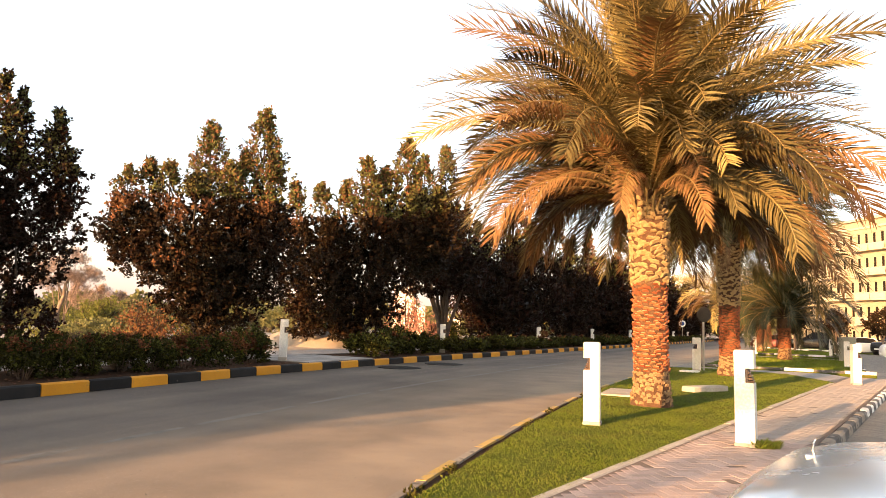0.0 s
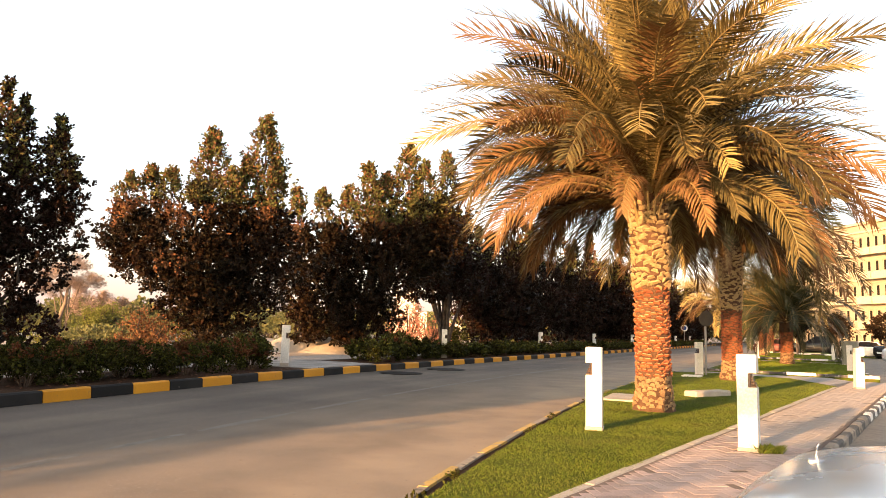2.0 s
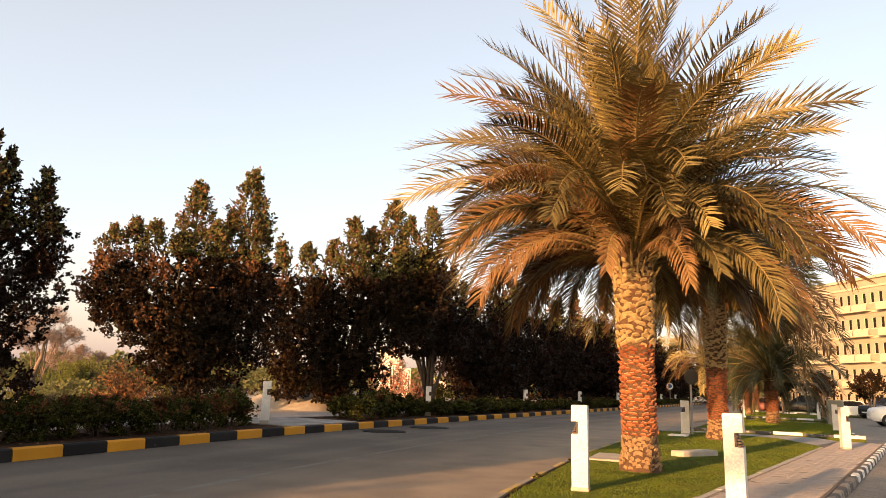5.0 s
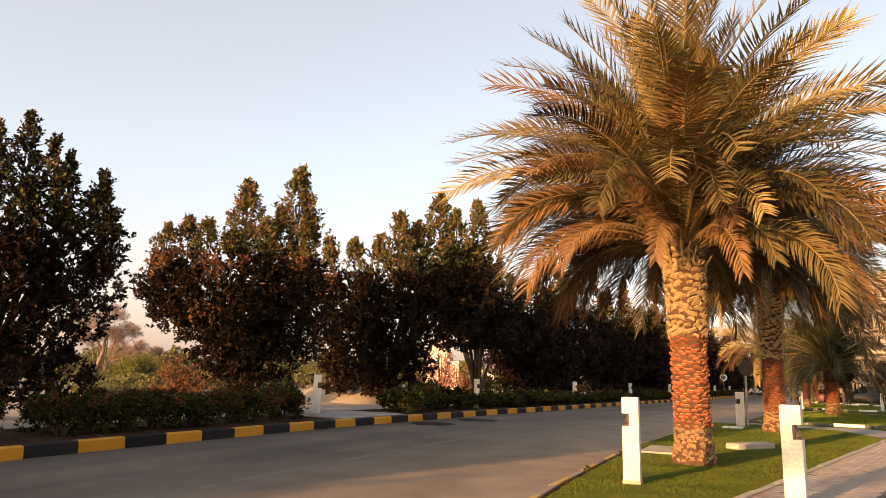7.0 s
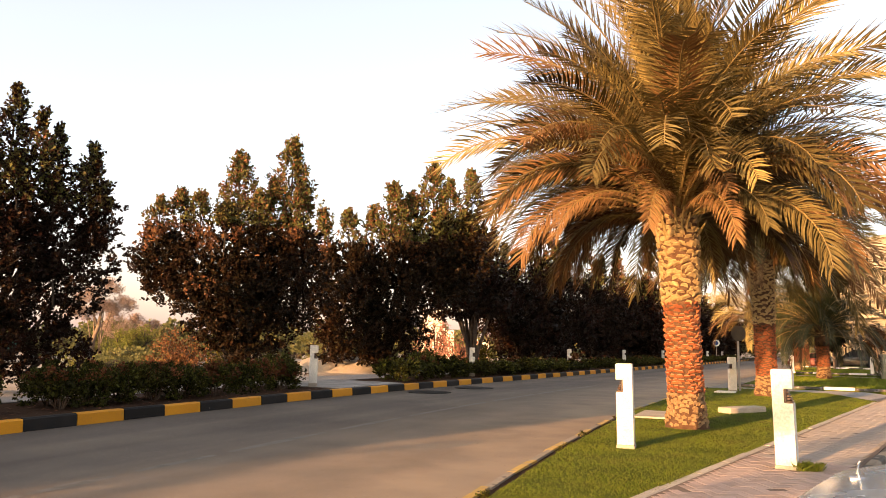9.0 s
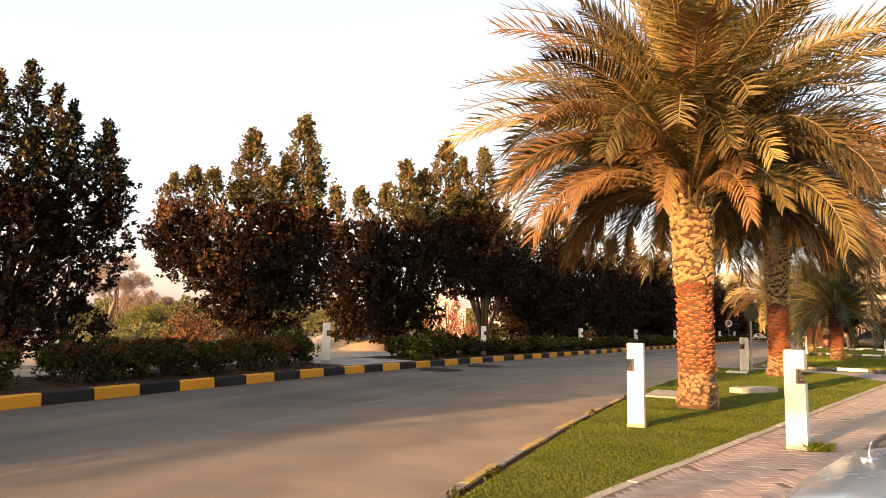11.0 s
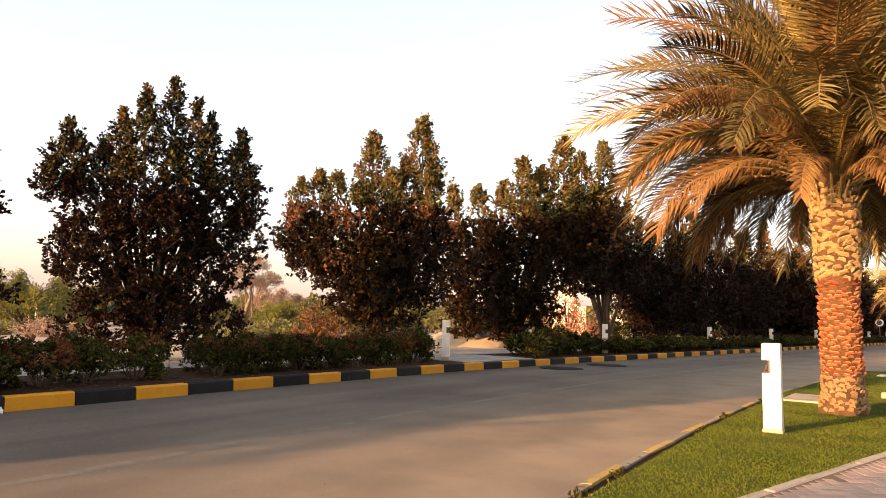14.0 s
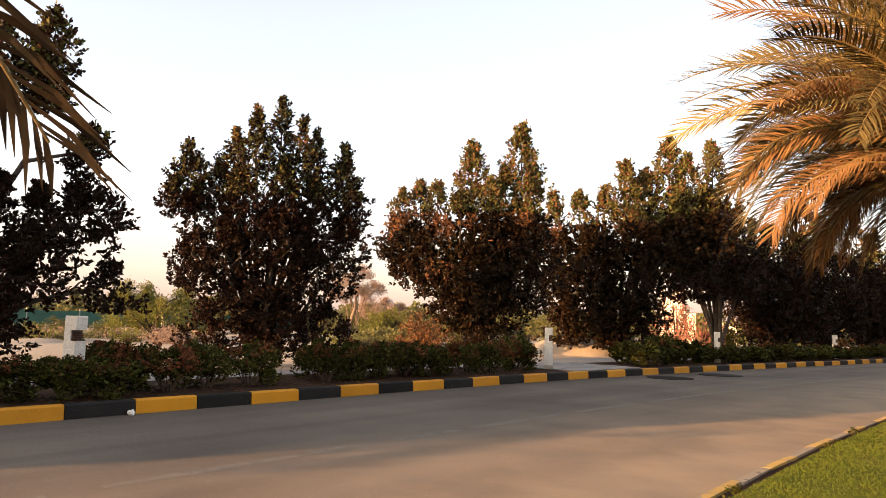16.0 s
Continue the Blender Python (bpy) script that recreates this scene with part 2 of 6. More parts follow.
# bright green tip leaves, with the sun on the treetops in their colour
M["leaf_lit_tip"] = material("leaf_lit_tip", [(0.090, 0.100, 0.036), (0.135, 0.130, 0.050), (0.125, 0.090, 0.042)], 0.5, 9, 0.7, 0.0, leaf=0.1, gloss=0.0, island=[(0.065, 0.080, 0.028), (0.140, 0.145, 0.052), (0.145, 0.105, 0.048), (0.045, 0.048, 0.021)])
M["seam"] = material("seam", [(0.1459, 0.1298, 0.1096), (0.18, 0.1605, 0.1351)], 0.9, 60, 2.0, 0.4, 0.004, speck=((0.1264, 0.1134, 0.09443), 4, 0.5))
M["leaf_hedge"] = material("leaf_hedge", [(0.026, 0.030, 0.008), (0.044, 0.046, 0.011), (0.062, 0.050, 0.014)], 0.5, 12, 0.8, 0.0, leaf=0.06, spread=0.35, island=[(0.15, 0.158, 0.036), (0.014, 0.017, 0.005), (0.030, 0.032, 0.009), (0.060, 0.058, 0.014), (0.012, 0.011, 0.005)], gloss=0.04)
M["twig_brown"] = material("twig_brown", [(0.07, 0.046, 0.032), (0.115, 0.078, 0.055)], 0.9, 50, 4.0, 0.4, 0.004)
M["leaf_red"] = material("leaf_red", [(0.105, 0.044, 0.021), (0.17, 0.056, 0.028), (0.19, 0.080, 0.036)], 0.5, 12, 1.2, 0.0, leaf=0.06, spread=0.35, island=[(0.17, 0.070, 0.034), (0.11, 0.050, 0.024), (0.29, 0.125, 0.062), (0.14, 0.042, 0.023), (0.06, 0.026, 0.014)], gloss=0.04)
# far haze is put into this tone and the next, which makes them paler
M["leaf_acacia"] = material("leaf_acacia", [(0.085, 0.096, 0.040), (0.130, 0.135, 0.054), (0.165, 0.150, 0.078)], 0.6, 9, 0.3, 0.0, leaf=0.2, island=[(0.080, 0.096, 0.040), (0.130, 0.135, 0.054), (0.160, 0.150, 0.070)], gloss=0.1)
M["twig"] = material("twig", [(0.2588, 0.1811, 0.1465), (0.3493, 0.2588, 0.2159)], 0.9, 20, 0.5, 0.0, leaf=0.15, island=[(0.2201, 0.1553, 0.1255), (0.3493, 0.2588, 0.223)], gloss=0.05)
M["grass"] = material("grass", [(0.082, 0.122, 0.013), (0.112, 0.158, 0.018), (0.155, 0.176, 0.030)], 0.7, 60, 0.9, 0.0, leaf=0.25, island=[(0.060, 0.105, 0.010), (0.112, 0.168, 0.016), (0.185, 0.200, 0.042), (0.150, 0.136, 0.044)], gloss=0.1)
M["turf"] = material("turf", [(0.045, 0.066, 0.0095), (0.070, 0.094, 0.0135), (0.095, 0.094, 0.020)], 0.95, 90, 1.0, 0.9, 0.03, gloss=0.1)
M["wall_cream"] = material("wall_cream", [(0.3087, 0.2609, 0.1927), (0.3368, 0.2921, 0.2236)], 0.85, 25, 0.5, 0.2, 0.004)
M["wall_pale"] = material("wall_pale", [(0.66, 0.58, 0.54), (0.76, 0.68, 0.63)], 0.9, 20, 1.5, 0.3, 0.006)
M["trim_pale"] = material("trim_pale", [(0.4659, 0.3946, 0.2795), (0.5058, 0.4354, 0.3262)], 0.8, 25, 1.0, 0.2, 0.004)
M["glass"] = material("glass", [(0.012, 0.010, 0.008), (0.02, 0.016, 0.012)], 0.25, 5, 0.5, 0.0, grainy=0.0, gloss=0.12)
M["net"] = material("net", [(0.03, 0.10, 0.08), (0.045, 0.14, 0.11)], 0.9, 12, 1.0, 0.3)
M["silver"] = material("silver", [(0.66, 0.73, 0.77), (0.69, 0.76, 0.80)], 0.24, 3.0, 2.0, 0.0, metal=0.6, grainy=0.0)
M["car_white"] = material("car_white", [(0.76, 0.75, 0.72), (0.8, 0.79, 0.76)], 0.22, 200, 3.0, 0.0, grainy=0.0)
M["car_dark"] = material("car_dark", [(0.018, 0.018, 0.02), (0.03, 0.028, 0.028)], 0.2, 200, 3.0, 0.0, metal=0.2, grainy=0.0)
M["car_red"] = material("car_red", [(0.12, 0.03, 0.025), (0.15, 0.04, 0.03)], 0.25, 200, 3.0, 0.0, metal=0.2, grainy=0.0)
M["tyre"] = material("tyre", [(0.018, 0.018, 0.018), (0.03, 0.03, 0.03)], 0.9, 80, 5.0, 0.3)
M["chrome"] = material("chrome", [(0.75, 0.74, 0.72), (0.8, 0.79, 0.77)], 0.12, 80, 5.0, 0.0, metal=1.0, grainy=0.0)
M["lamp_red"] = material("lamp_red", [(0.30, 0.015, 0.012), (0.36, 0.02, 0.015)], 0.2, 40, 5.0, 0.0)
M["lamp_clear"] = material("lamp_clear", [(0.6, 0.6, 0.58), (0.7, 0.7, 0.68)], 0.1, 40, 5.0, 0.0, grainy=0.0)
M["cabinet"] = material("cabinet", [(0.20, 0.205, 0.17), (0.25, 0.255, 0.21)], 0.6, 40, 2.0, 0.2)
# darker copy of the palm leaf tone, with shade put into it
M["frond_shaded"] = material("frond_shaded", [(0.01432, 0.009411, 0.005148), (0.02046, 0.0135, 0.007206), (0.02455, 0.01739, 0.009012)], 0.5, 40, 3.0, 0.0, leaf=0.08, island=[(0.01228, 0.008591, 0.005148), (0.02046, 0.01432, 0.007722), (0.0266, 0.01637, 0.008238)], gloss=0.2)
M["boot_tip"] = material("boot_tip", [(0.3106, 0.1569, 0.08352), (0.3845, 0.214, 0.1183)], 0.9, 90, 6.0, 0.5, 0.006)
M["boot_low"] = material("boot_low", [(0.20, 0.12, 0.06), (0.30, 0.19, 0.10), (0.25, 0.152, 0.076)], 0.95, 110, 9.0, 0.9, 0.012, spread=0.2)
M["leaf_bush"] = material("leaf_bush", [(0.11, 0.125, 0.032), (0.15, 0.16, 0.042), (0.19, 0.18, 0.06)], 0.6, 9, 0.3, 0.0, leaf=0.2, island=[(0.09, 0.11, 0.028), (0.15, 0.16, 0.042), (0.20, 0.19, 0.06)], gloss=0.05)
M["grit"] = material("grit", [(0.13, 0.112, 0.094), (0.19, 0.165, 0.14)], 0.9, 60, 9.0, 0.3, island=[(0.09, 0.076, 0.064), (0.16, 0.14, 0.118), (0.24, 0.21, 0.175)])
M["paper"] = material("paper", [(0.7, 0.68, 0.64), (0.78, 0.76, 0.72)], 0.8, 40, 9.0, 0.3)


# ---- mesh helpers ----
class Build:
    """Collects vertices and faces for one mesh."""

    def __init__(self):
        self.v, self.f = [], []

    def add(self, verts, faces):
        k = len(self.v)
        self.v.extend([tuple(p) for p in verts])
        self.f.extend([tuple(k + i for i in f) for f in faces])
        return self

    def box(self, x0, y0, z0, x1, y1, z1, bevel=0.0, m=None):
        """A box with its upright and top edges cut by bevel."""
        b = min(bevel, (x1 - x0) / 2.1, (y1 - y0) / 2.1)
        if b <= 0:
            pts = [(x0, y0, z0), (x1, y0, z0), (x1, y1, z0), (x0, y1, z0), (x0, y0, z1), (x1, y0, z1), (x1, y1, z1), (x0, y1, z1)]
            fs = [(3, 2, 1, 0), (4, 5, 6, 7), (0, 1, 5, 4), (1, 2, 6, 5), (2, 3, 7, 6), (3, 0, 4, 7)]
        else:
            ring = [(x0 + b, y0), (x1 - b, y0), (x1, y0 + b), (x1, y1 - b), (x1 - b, y1), (x0 + b, y1), (x0, y1 - b), (x0, y0 + b)]
            top = [(x0 + b, y0 + b), (x1 - b, y0 + b), (x1 - b, y1 - b), (x0 + b, y1 - b)]
            pts = [(x, y, z0) for x, y in ring] + [(x, y, z1 - b) for x, y in ring] + [(x, y, z1) for x, y in top]
            fs = [(i, (i + 1) % 8, 8 + (i + 1) % 8, 8 + i) for i in range(8)]
            fs += [(8, 9, 17, 16), (9, 10, 17), (10, 11, 18, 17), (11, 12, 18), (12, 13, 19, 18), (13, 14, 19), (14, 15, 16, 19), (15, 8, 16), (16, 17, 18, 19), tuple(range(7, -1, -1))]
        if m is not None:
            pts = [m @ Vector(p) for p in pts]
        return self.add(pts, fs)

    def tube(self, points, radii, sides=8, cap=True):
        """A round limb through points."""
        pts = [Vector(p) for p in points]
        k = len(self.v)
        ref = Vector((0.31, 0.17, 0.93))
        for i, p in enumerate(pts):
            way = (pts[min(i + 1, len(pts) - 1)] - pts[max(i - 1, 0)]).normalized()
            a = way.cross(ref)
            a = a.normalized() if a.length > 1e-3 else way.cross(Vector((1, 0, 0))).normalized()
            c = way.cross(a)
            for j in range(sides):
                q = 2 * math.pi * j / sides
                self.v.append(tuple(p + radii[i] * (math.cos(q) * a + math.sin(q) * c)))
        for i in range(len(pts) - 1):
            for j in range(sides):
                j2 = (j + 1) % sides
                self.f.append((k + i * sides + j, k + i * sides + j2, k + (i + 1) * sides + j2, k + (i + 1) * sides + j))
        if cap:
            self.f.append(tuple(k + j for j in reversed(range(sides))))
            self.f.append(tuple(k + (len(pts) - 1) * sides + j for j in range(sides)))
        return self

    def lathe(self, profile, sides=24, m=None):
        """profile: (radius, height) from below to above."""
        pts = [(r * math.cos(2 * math.pi * j / sides), r * math.sin(2 * math.pi * j / sides), z) for r, z in profile for j in range(sides)]
        fs = [(i * sides + j, i * sides + (j + 1) % sides, (i + 1) * sides + (j + 1) % sides, (i + 1) * sides + j) for i in range(len(profile) - 1) for j in range(sides)]
        fs += [tuple(reversed(range(sides))), tuple((len(profile) - 1) * sides + j for j in range(sides))]
        if m is not None:
            pts = [m @ Vector(p) for p in pts]
        return self.add(pts, fs)

    def mesh(self, name, mat, smooth=False):
        me = bpy.data.meshes.new(name)
        me.from_pydata(self.v, [], self.f)
        me.materials.append(mat)
        if smooth:
            me.polygons.foreach_set("use_smooth", [True] * len(me.polygons))
        me.update()
        return me


def cards(name, quads, mat):
    """A mesh of loose four-cornered leaves; quads: array (n, 4, 3)."""
    q = np.asarray(quads, np.float32)
    n = len(q)
    me = bpy.data.meshes.new(name)
    me.vertices.add(4 * n)
    me.vertices.foreach_set("co", q.reshape(-1))
    me.loops.add(4 * n)
    me.loops.foreach_set("vertex_index", np.arange(4 * n, dtype=np.int32))
    me.polygons.add(n)
    me.polygons.foreach_set("loop_start", np.arange(0, 4 * n, 4, dtype=np.int32))
    me.materials.append(mat)
    me.update(calc_edges=True)
    return me


def thing(name, label, category, group="", m=None, kind=""):
    ob = new(name)
    ob.empty_display_size = 0.2
    if m is not None:
        ob.matrix_world = m
    return tagged(ob, label, category, group, kind)


def part(name, me, parent, label="", m=None):
    ob = new(name, me)
    ob.parent = parent
    if m is not None:
        ob.matrix_basis = m
    return tagged(ob, label)


def solid(name, me, label, category, group="", m=None, kind=""):
    ob = new(name, me)
    if m is not None:
        ob.matrix_world = m
    return tagged(ob, label, category, group, kind)


# ---- plan: the far kerb's line, by its length s; n is the way to the right of it ----
KX, KY, H0, H1, S0, S1 = -8.674, 5.924, 18.17, 27.54, -1.0, 27.66


def heading(s):
    u = min(max((s - S0) / (S1 - S0), 0.0), 1.0)
    return radians(H0 + (H1 - H0) * u * u * (3 - 2 * u))


STEP = 0.25
LINE = {0: (KX, KY)}
for i in range(0, 1600):
    h = heading((i + 0.5) * STEP)
    LINE[i + 1] = (LINE[i][0] + math.sin(h) * STEP, LINE[i][1] + math.cos(h) * STEP)
for i in range(0, -1000, -1):
    h = heading((i - 0.5) * STEP)
    LINE[i - 1] = (LINE[i][0] - math.sin(h) * STEP, LINE[i][1] - math.cos(h) * STEP)


def at(s, n, z=0.0):
    """The place s along the far kerb's line and n to the right of it."""
    i = math.floor(s / STEP)
    u = s / STEP - i
    (xa, ya), (xb, yb) = LINE[i], LINE[i + 1]
    h = heading(s)
    return Vector((xa + (xb - xa) * u + n * math.cos(h), ya + (yb - ya) * u - n * math.sin(h), z))


def along(s, n, z=0.0):
    """A pose whose y axis runs along the road."""
    return Matrix.Translation(at(s, n, z)) @ Matrix.Rotation(-heading(s), 4, "Z")


def strip(s0, s1, step, lanes):
    """A ribbon along the road; lanes: (n, z) across it."""
    b = Build()
    rows = max(2, int(round((s1 - s0) / step)) + 1)
    for i in range(rows):
        s = s0 + (s1 - s0) * i / (rows - 1)
        b.v.extend([tuple(at(s, n, z)) for n, z in lanes])
    w = len(lanes)
    for i in range(rows - 1):
        for j in range(w - 1):
            b.f.append((i * w + j, i * w + j + 1, (i + 1) * w + j + 1, (i + 1) * w + j))
    return b


def prism(outline, z0, z1):
    """An upright slab over an outline (counter-clockwise)."""
    k = len(outline)
    b = Build()
    b.v = [(x, y, z0) for x, y in outline] + [(x, y, z1) for x, y in outline]
    b.f = [tuple(range(k, 2 * k)), tuple(range(k - 1, -1, -1))] + [(i, (i + 1) % k, k + (i + 1) % k, k + i) for i in range(k)]
    return b


ROAD = 7.88                     # its width
EDGE = Vector((0.75, 5.49))     # a point of the near lawn's straight edge
RUN = Vector((0.588, 0.809))    # the way of that edge, and of the footpath beside it
OUT = Vector((0.809, -0.588))   # from the lawn across the footpath
PATH_W = 1.32                   # the footpath's width


def edge(t, off=0.0):
    p = EDGE + RUN * t + OUT * off
    return (p.x, p.y)

# ---- the large structure ----
far = 2500.0
solid("ground", Build().add([(-far, -far, -0.06), (far, -far, -0.06), (far, far, -0.06), (-far, far, -0.06)], [(0, 1, 2, 3)]).mesh("ground", M["sand"]), "pale dry desert sand reaching the horizon", "ground", kind="structure")
lanes = [(0.0, 0.0), (2.0, 0.012), (4.1, 0.02), (6.2, 0.012), (ROAD + 0.05, 0.0)]
road_mesh = strip(-45, 230, 1.0, lanes).mesh("road", M["asphalt"])
uv = road_mesh.uv_layers.new(name="UVMap")
for loop in road_mesh.loops:
    uv.data[loop.index].uv = (-45 + loop.vertex_index // len(lanes), lanes[loop.vertex_index % len(lanes)][0])
solid("road", road_mesh, "worn grey-brown asphalt road with faint tyre marks", "road", kind="structure")
b = strip(-45, 230, 2.0, [(-0.12, 0.17), (-1.2, 0.20), (-2.75, 0.20), (-2.75, -0.05)])
solid("planting_bed", b.mesh("planting_bed", M["soil"]), "dark red-brown earth bed behind the painted kerb", "flower bed", kind="structure")
b = strip(-45, 230, 2.0, [(-2.75, 0.215), (-4.95, 0.22), (-4.95, -0.05)])
solid("pavement_far", b.mesh("pavement_far", M["walk"]), "grey concrete footpath behind the hedge", "pavement", kind="structure")


def sand_height(s, n):
    d = -n - 4.95
    return 0.20 + 0.16 * min(d / 10, 1) * noise.noise((s * 0.09, n * 0.09, 3.1)) + 0.06 * noise.noise((s * 0.4, n * 0.4, 7.7)) * min(d, 1)


b = Build()
ss = [-60 + 1.5 * i for i in range(150)]
ns = [-4.95, -5.4, -6, -7, -8.5, -10, -12, -14, -17, -20, -24, -29, -35, -42, -50, -60, -75, -95, -120]
for s in ss:
    b.v.extend([tuple(at(s, n, sand_height(s, n) if n > -110 else -0.05)) for n in ns])
w = len(ns)
b.f = [(i * w + j + 1, i * w + j, (i + 1) * w + j, (i + 1) * w + j + 1) for i in range(len(ss) - 1) for j in range(w - 1)]
solid("sand_field", b.mesh("sand_field", M["sand"], True), "uneven pale sand behind the row of trees", "sand", kind="structure")
solid("parking_lot", strip(-45, 200, 2.0, [(ROAD + 0.05, -0.004), (20, -0.004), (45, -0.004), (80, -0.004)]).mesh("parking_lot", M["lot"]), "pale grey paved parking area beside the lawn", "parking lot", kind="structure")

# lawn beside the road, a wedge between the near kerb and the footpath
lawn_edge = [tuple(at(s, ROAD + 0.35)[:2]) for s in np.arange(0.8, 26.01, 1.05)]
lawn_far = [tuple(at(26.6, 9.6)[:2]), tuple(at(25.6, 12.2)[:2]), edge(18.6)]
lawn_outline = [edge(t) for t in (-2.6, 0, 5, 10, 15, 18.4)] + list(reversed(lawn_far))[1:] + list(reversed(lawn_edge))
solid("lawn", prism(lawn_outline, -0.03, 0.110).mesh("lawn", M["turf"]), "short green lawn wedge between road and footpath", "lawn", kind="structure")
gutter = strip(0.0, 26.6, 1.0, [(ROAD + 0.125, 0.016), (ROAD + 0.16, 0.002), (ROAD + 0.31, 0.004), (ROAD + 0.36, 0.108)])
solid("soil_gutter", gutter.mesh("soil_gutter", M["soil"]), "bare dark earth gap behind the near kerb", "soil", kind="structure")
# footpath base, under the pavers
foot = [edge(-4.6, PATH_W), edge(22.2, PATH_W), edge(22.2, 0.05), edge(18.6, 0.05), edge(-2.7, 0.05), tuple(at(-1.2, ROAD + 0.17)[:2]), tuple(at(-2.9, ROAD + 0.17)[:2])]
pavement_near = solid("pavement_near", prism(foot, -0.03, 0.1125).mesh("pavement_near", M["joint"]), "pinkish block-paved footpath along the lawn", "pavement", kind="structure")
palm_bed = [tuple(at(-2.95, ROAD + 0.17)[:2]), tuple(at(-7.5, ROAD + 0.17)[:2]), tuple(at(-7.0, ROAD + 1.5)[:2]), tuple(at(-4.2, ROAD + 1.5)[:2]), edge(-4.7, PATH_W - 0.02)]
solid("palm_bed", prism(palm_bed, -0.03, 0.10).mesh("palm_bed", M["turf"]), "small grass bed at the end of the footpath", "lawn", kind="structure")
solid("footpath_end", prism([edge(18.65, -0.3), edge(22.2, 0.0), tuple(at(27.6, 13.4)[:2]), tuple(at(27.6, 9.0)[:2]), tuple(at(26.7, 9.0)[:2]), tuple(at(25.7, 12.3)[:2])], -0.03, 0.10).mesh("footpath_end", M["walk"]), "pale concrete path across the lawn's end", "pavement", kind="structure")


# ---- kerbs ----
def kerb_mesh(mat, height, width, length=0.985):
    """A kerb stone along y; its road side is +x."""
    c, hl = 0.025, length / 2
    prof = [(-width, 0.0), (0.0, 0.0), (-0.012, height - c), (-0.012 - c, height), (-width + 0.01, height)]
    k = len(prof)
    b = Build()
    b.v = [(x, -hl, z) for x, z in prof] + [(x, hl, z) for x, z in prof]
    b.f = [tuple(range(k - 1, -1, -1)), tuple(range(k, 2 * k))] + [(i, (i + 1) % k, k + (i + 1) % k, k + i) for i in range(k)]
    me = b.mesh("kerb_stone", mat)
    me.flip_normals()
    return me


rng = random.Random(4)
ky, kb = kerb_mesh(M["kerb_yellow"], 0.21, 0.16), kerb_mesh(M["kerb_black"], 0.21, 0.16)
kwy, kwb = (kerb_mesh(M[k], 0.075, 0.17) for k in ("kerb_worn_yellow", "kerb_worn_black"))
kww = kerb_mesh(M["kerb_white"], 0.13, 0.13)
kwt, kbt = kerb_mesh(M["kerb_white"], 0.22, 0.16), kerb_mesh(M["kerb_worn_black"], 0.2, 0.16)
kpg, kpb = (kerb_mesh(M[k], 0.13, 0.13) for k in ("kerb_worn", "kerb_worn_black"))
kerb_far = thing("kerb_far", "yellow and black painted concrete kerb", "kerb", kind="structure")
for i in range(-14, 120):
    s = i + 0.7
    part("kerb_stone", ky if i % 2 == 0 else kb, kerb_far, m=along(s, rng.uniform(-0.008, 0.008), rng.uniform(-0.008, 0.006)) @ pose(0, 0, 0, 0, 0, rng.uniform(-0.5, 0.5)))
kfy, kfg = (kerb_mesh(M[k], 0.036, 0.135) for k in ("kerb_worn_yellow", "kerb_worn"))
kerb_near = thing("kerb_near", "worn flush concrete kerb with faded yellow paint", "kerb", kind="structure")
for i in range(-10, 27):
    part("kerb_stone", kfy if i % 2 else kfg, kerb_near, m=along(i + 0.7, ROAD + rng.uniform(-0.008, 0.008), rng.uniform(-0.006, 0.005)) @ pose(0, 0, 0, 0, 0, 180 + rng.uniform(-0.9, 0.9)))
kerb_parking = thing("kerb_parking", "worn black and white kerb of the parking area", "kerb", kind="structure")
turn = -math.degrees(math.atan2(RUN.x, RUN.y))
kph_w, kph_g, kph_b = (kerb_mesh(M[k], 0.13, 0.13, 0.49) for k in ("kerb_white", "kerb_worn", "kerb_worn_black"))
for i in range(-8, 45):
    x, y = edge(0.5 * i + 0.25, PATH_W + 0.145)
    part("kerb_stone", (kph_w if i > 18 else kph_g) if i % 2 == 0 else kph_b, kerb_parking, m=pose(x, y, rng.uniform(-0.01, 0.01), 0, 0, turn + rng.uniform(-0.6, 0.6)))
lawn_trim = thing("lawn_trim", "low pale concrete edging of the lawn", "edging", kind="structure")
trim = Build().box(-0.05, -0.49, 0.0, 0.05, 0.49, 0.122, 0.01).mesh("edging_stone", M["concrete"])
for i in range(-2, 18):
    x, y = edge(i + 0.5, 0.0)
    part("edging_stone", trim, lawn_trim, m=pose(x, y, rng.uniform(-0.006, 0.006), 0, 0, turn + rng.uniform(-0.5, 0.5)))


# ---- islands further on, each with grass and a kerb round it ----
def island(name, s0, s1, n0, n1, first):
    ring = [tuple(at(s0, n1)[:2]), tuple(at(s1, n1)[:2]), tuple(at(s1, n0)[:2]), tuple(at(s0, n0)[:2])]
    solid(name, prism(ring, -0.03, 0.11).mesh(name, M["turf"]), "green lawn island with a painted kerb", "lawn", kind="structure")
    kerb = thing(name.replace("lawn", "kerb"), "black and white painted kerb round a lawn island", "kerb", kind="structure")
    for i in range(int(n1 - n0)):
        part("kerb_stone", kwt if (i + first) % 2 == 0 else kbt, kerb, m=along(s0, n0 + i + 0.5) @ pose(0, 0, 0, 0, 0, -90))
    for i in range(int(s1 - s0)):
        part("kerb_stone", kwy if i % 2 == 0 else kwb, kerb, m=along(s0 + i + 0.5, n0) @ pose(0, 0, 0, 0, 0, 180))
        part("kerb_stone", kww if i % 2 == 0 else kpb, kerb, m=along(s0 + i + 0.5, n1))


island("lawn_second", 28.2, 44.2, 9.0, 15.0, 1)
island("lawn_third", 50.0, 66.0, 9.0, 15.0, 0)
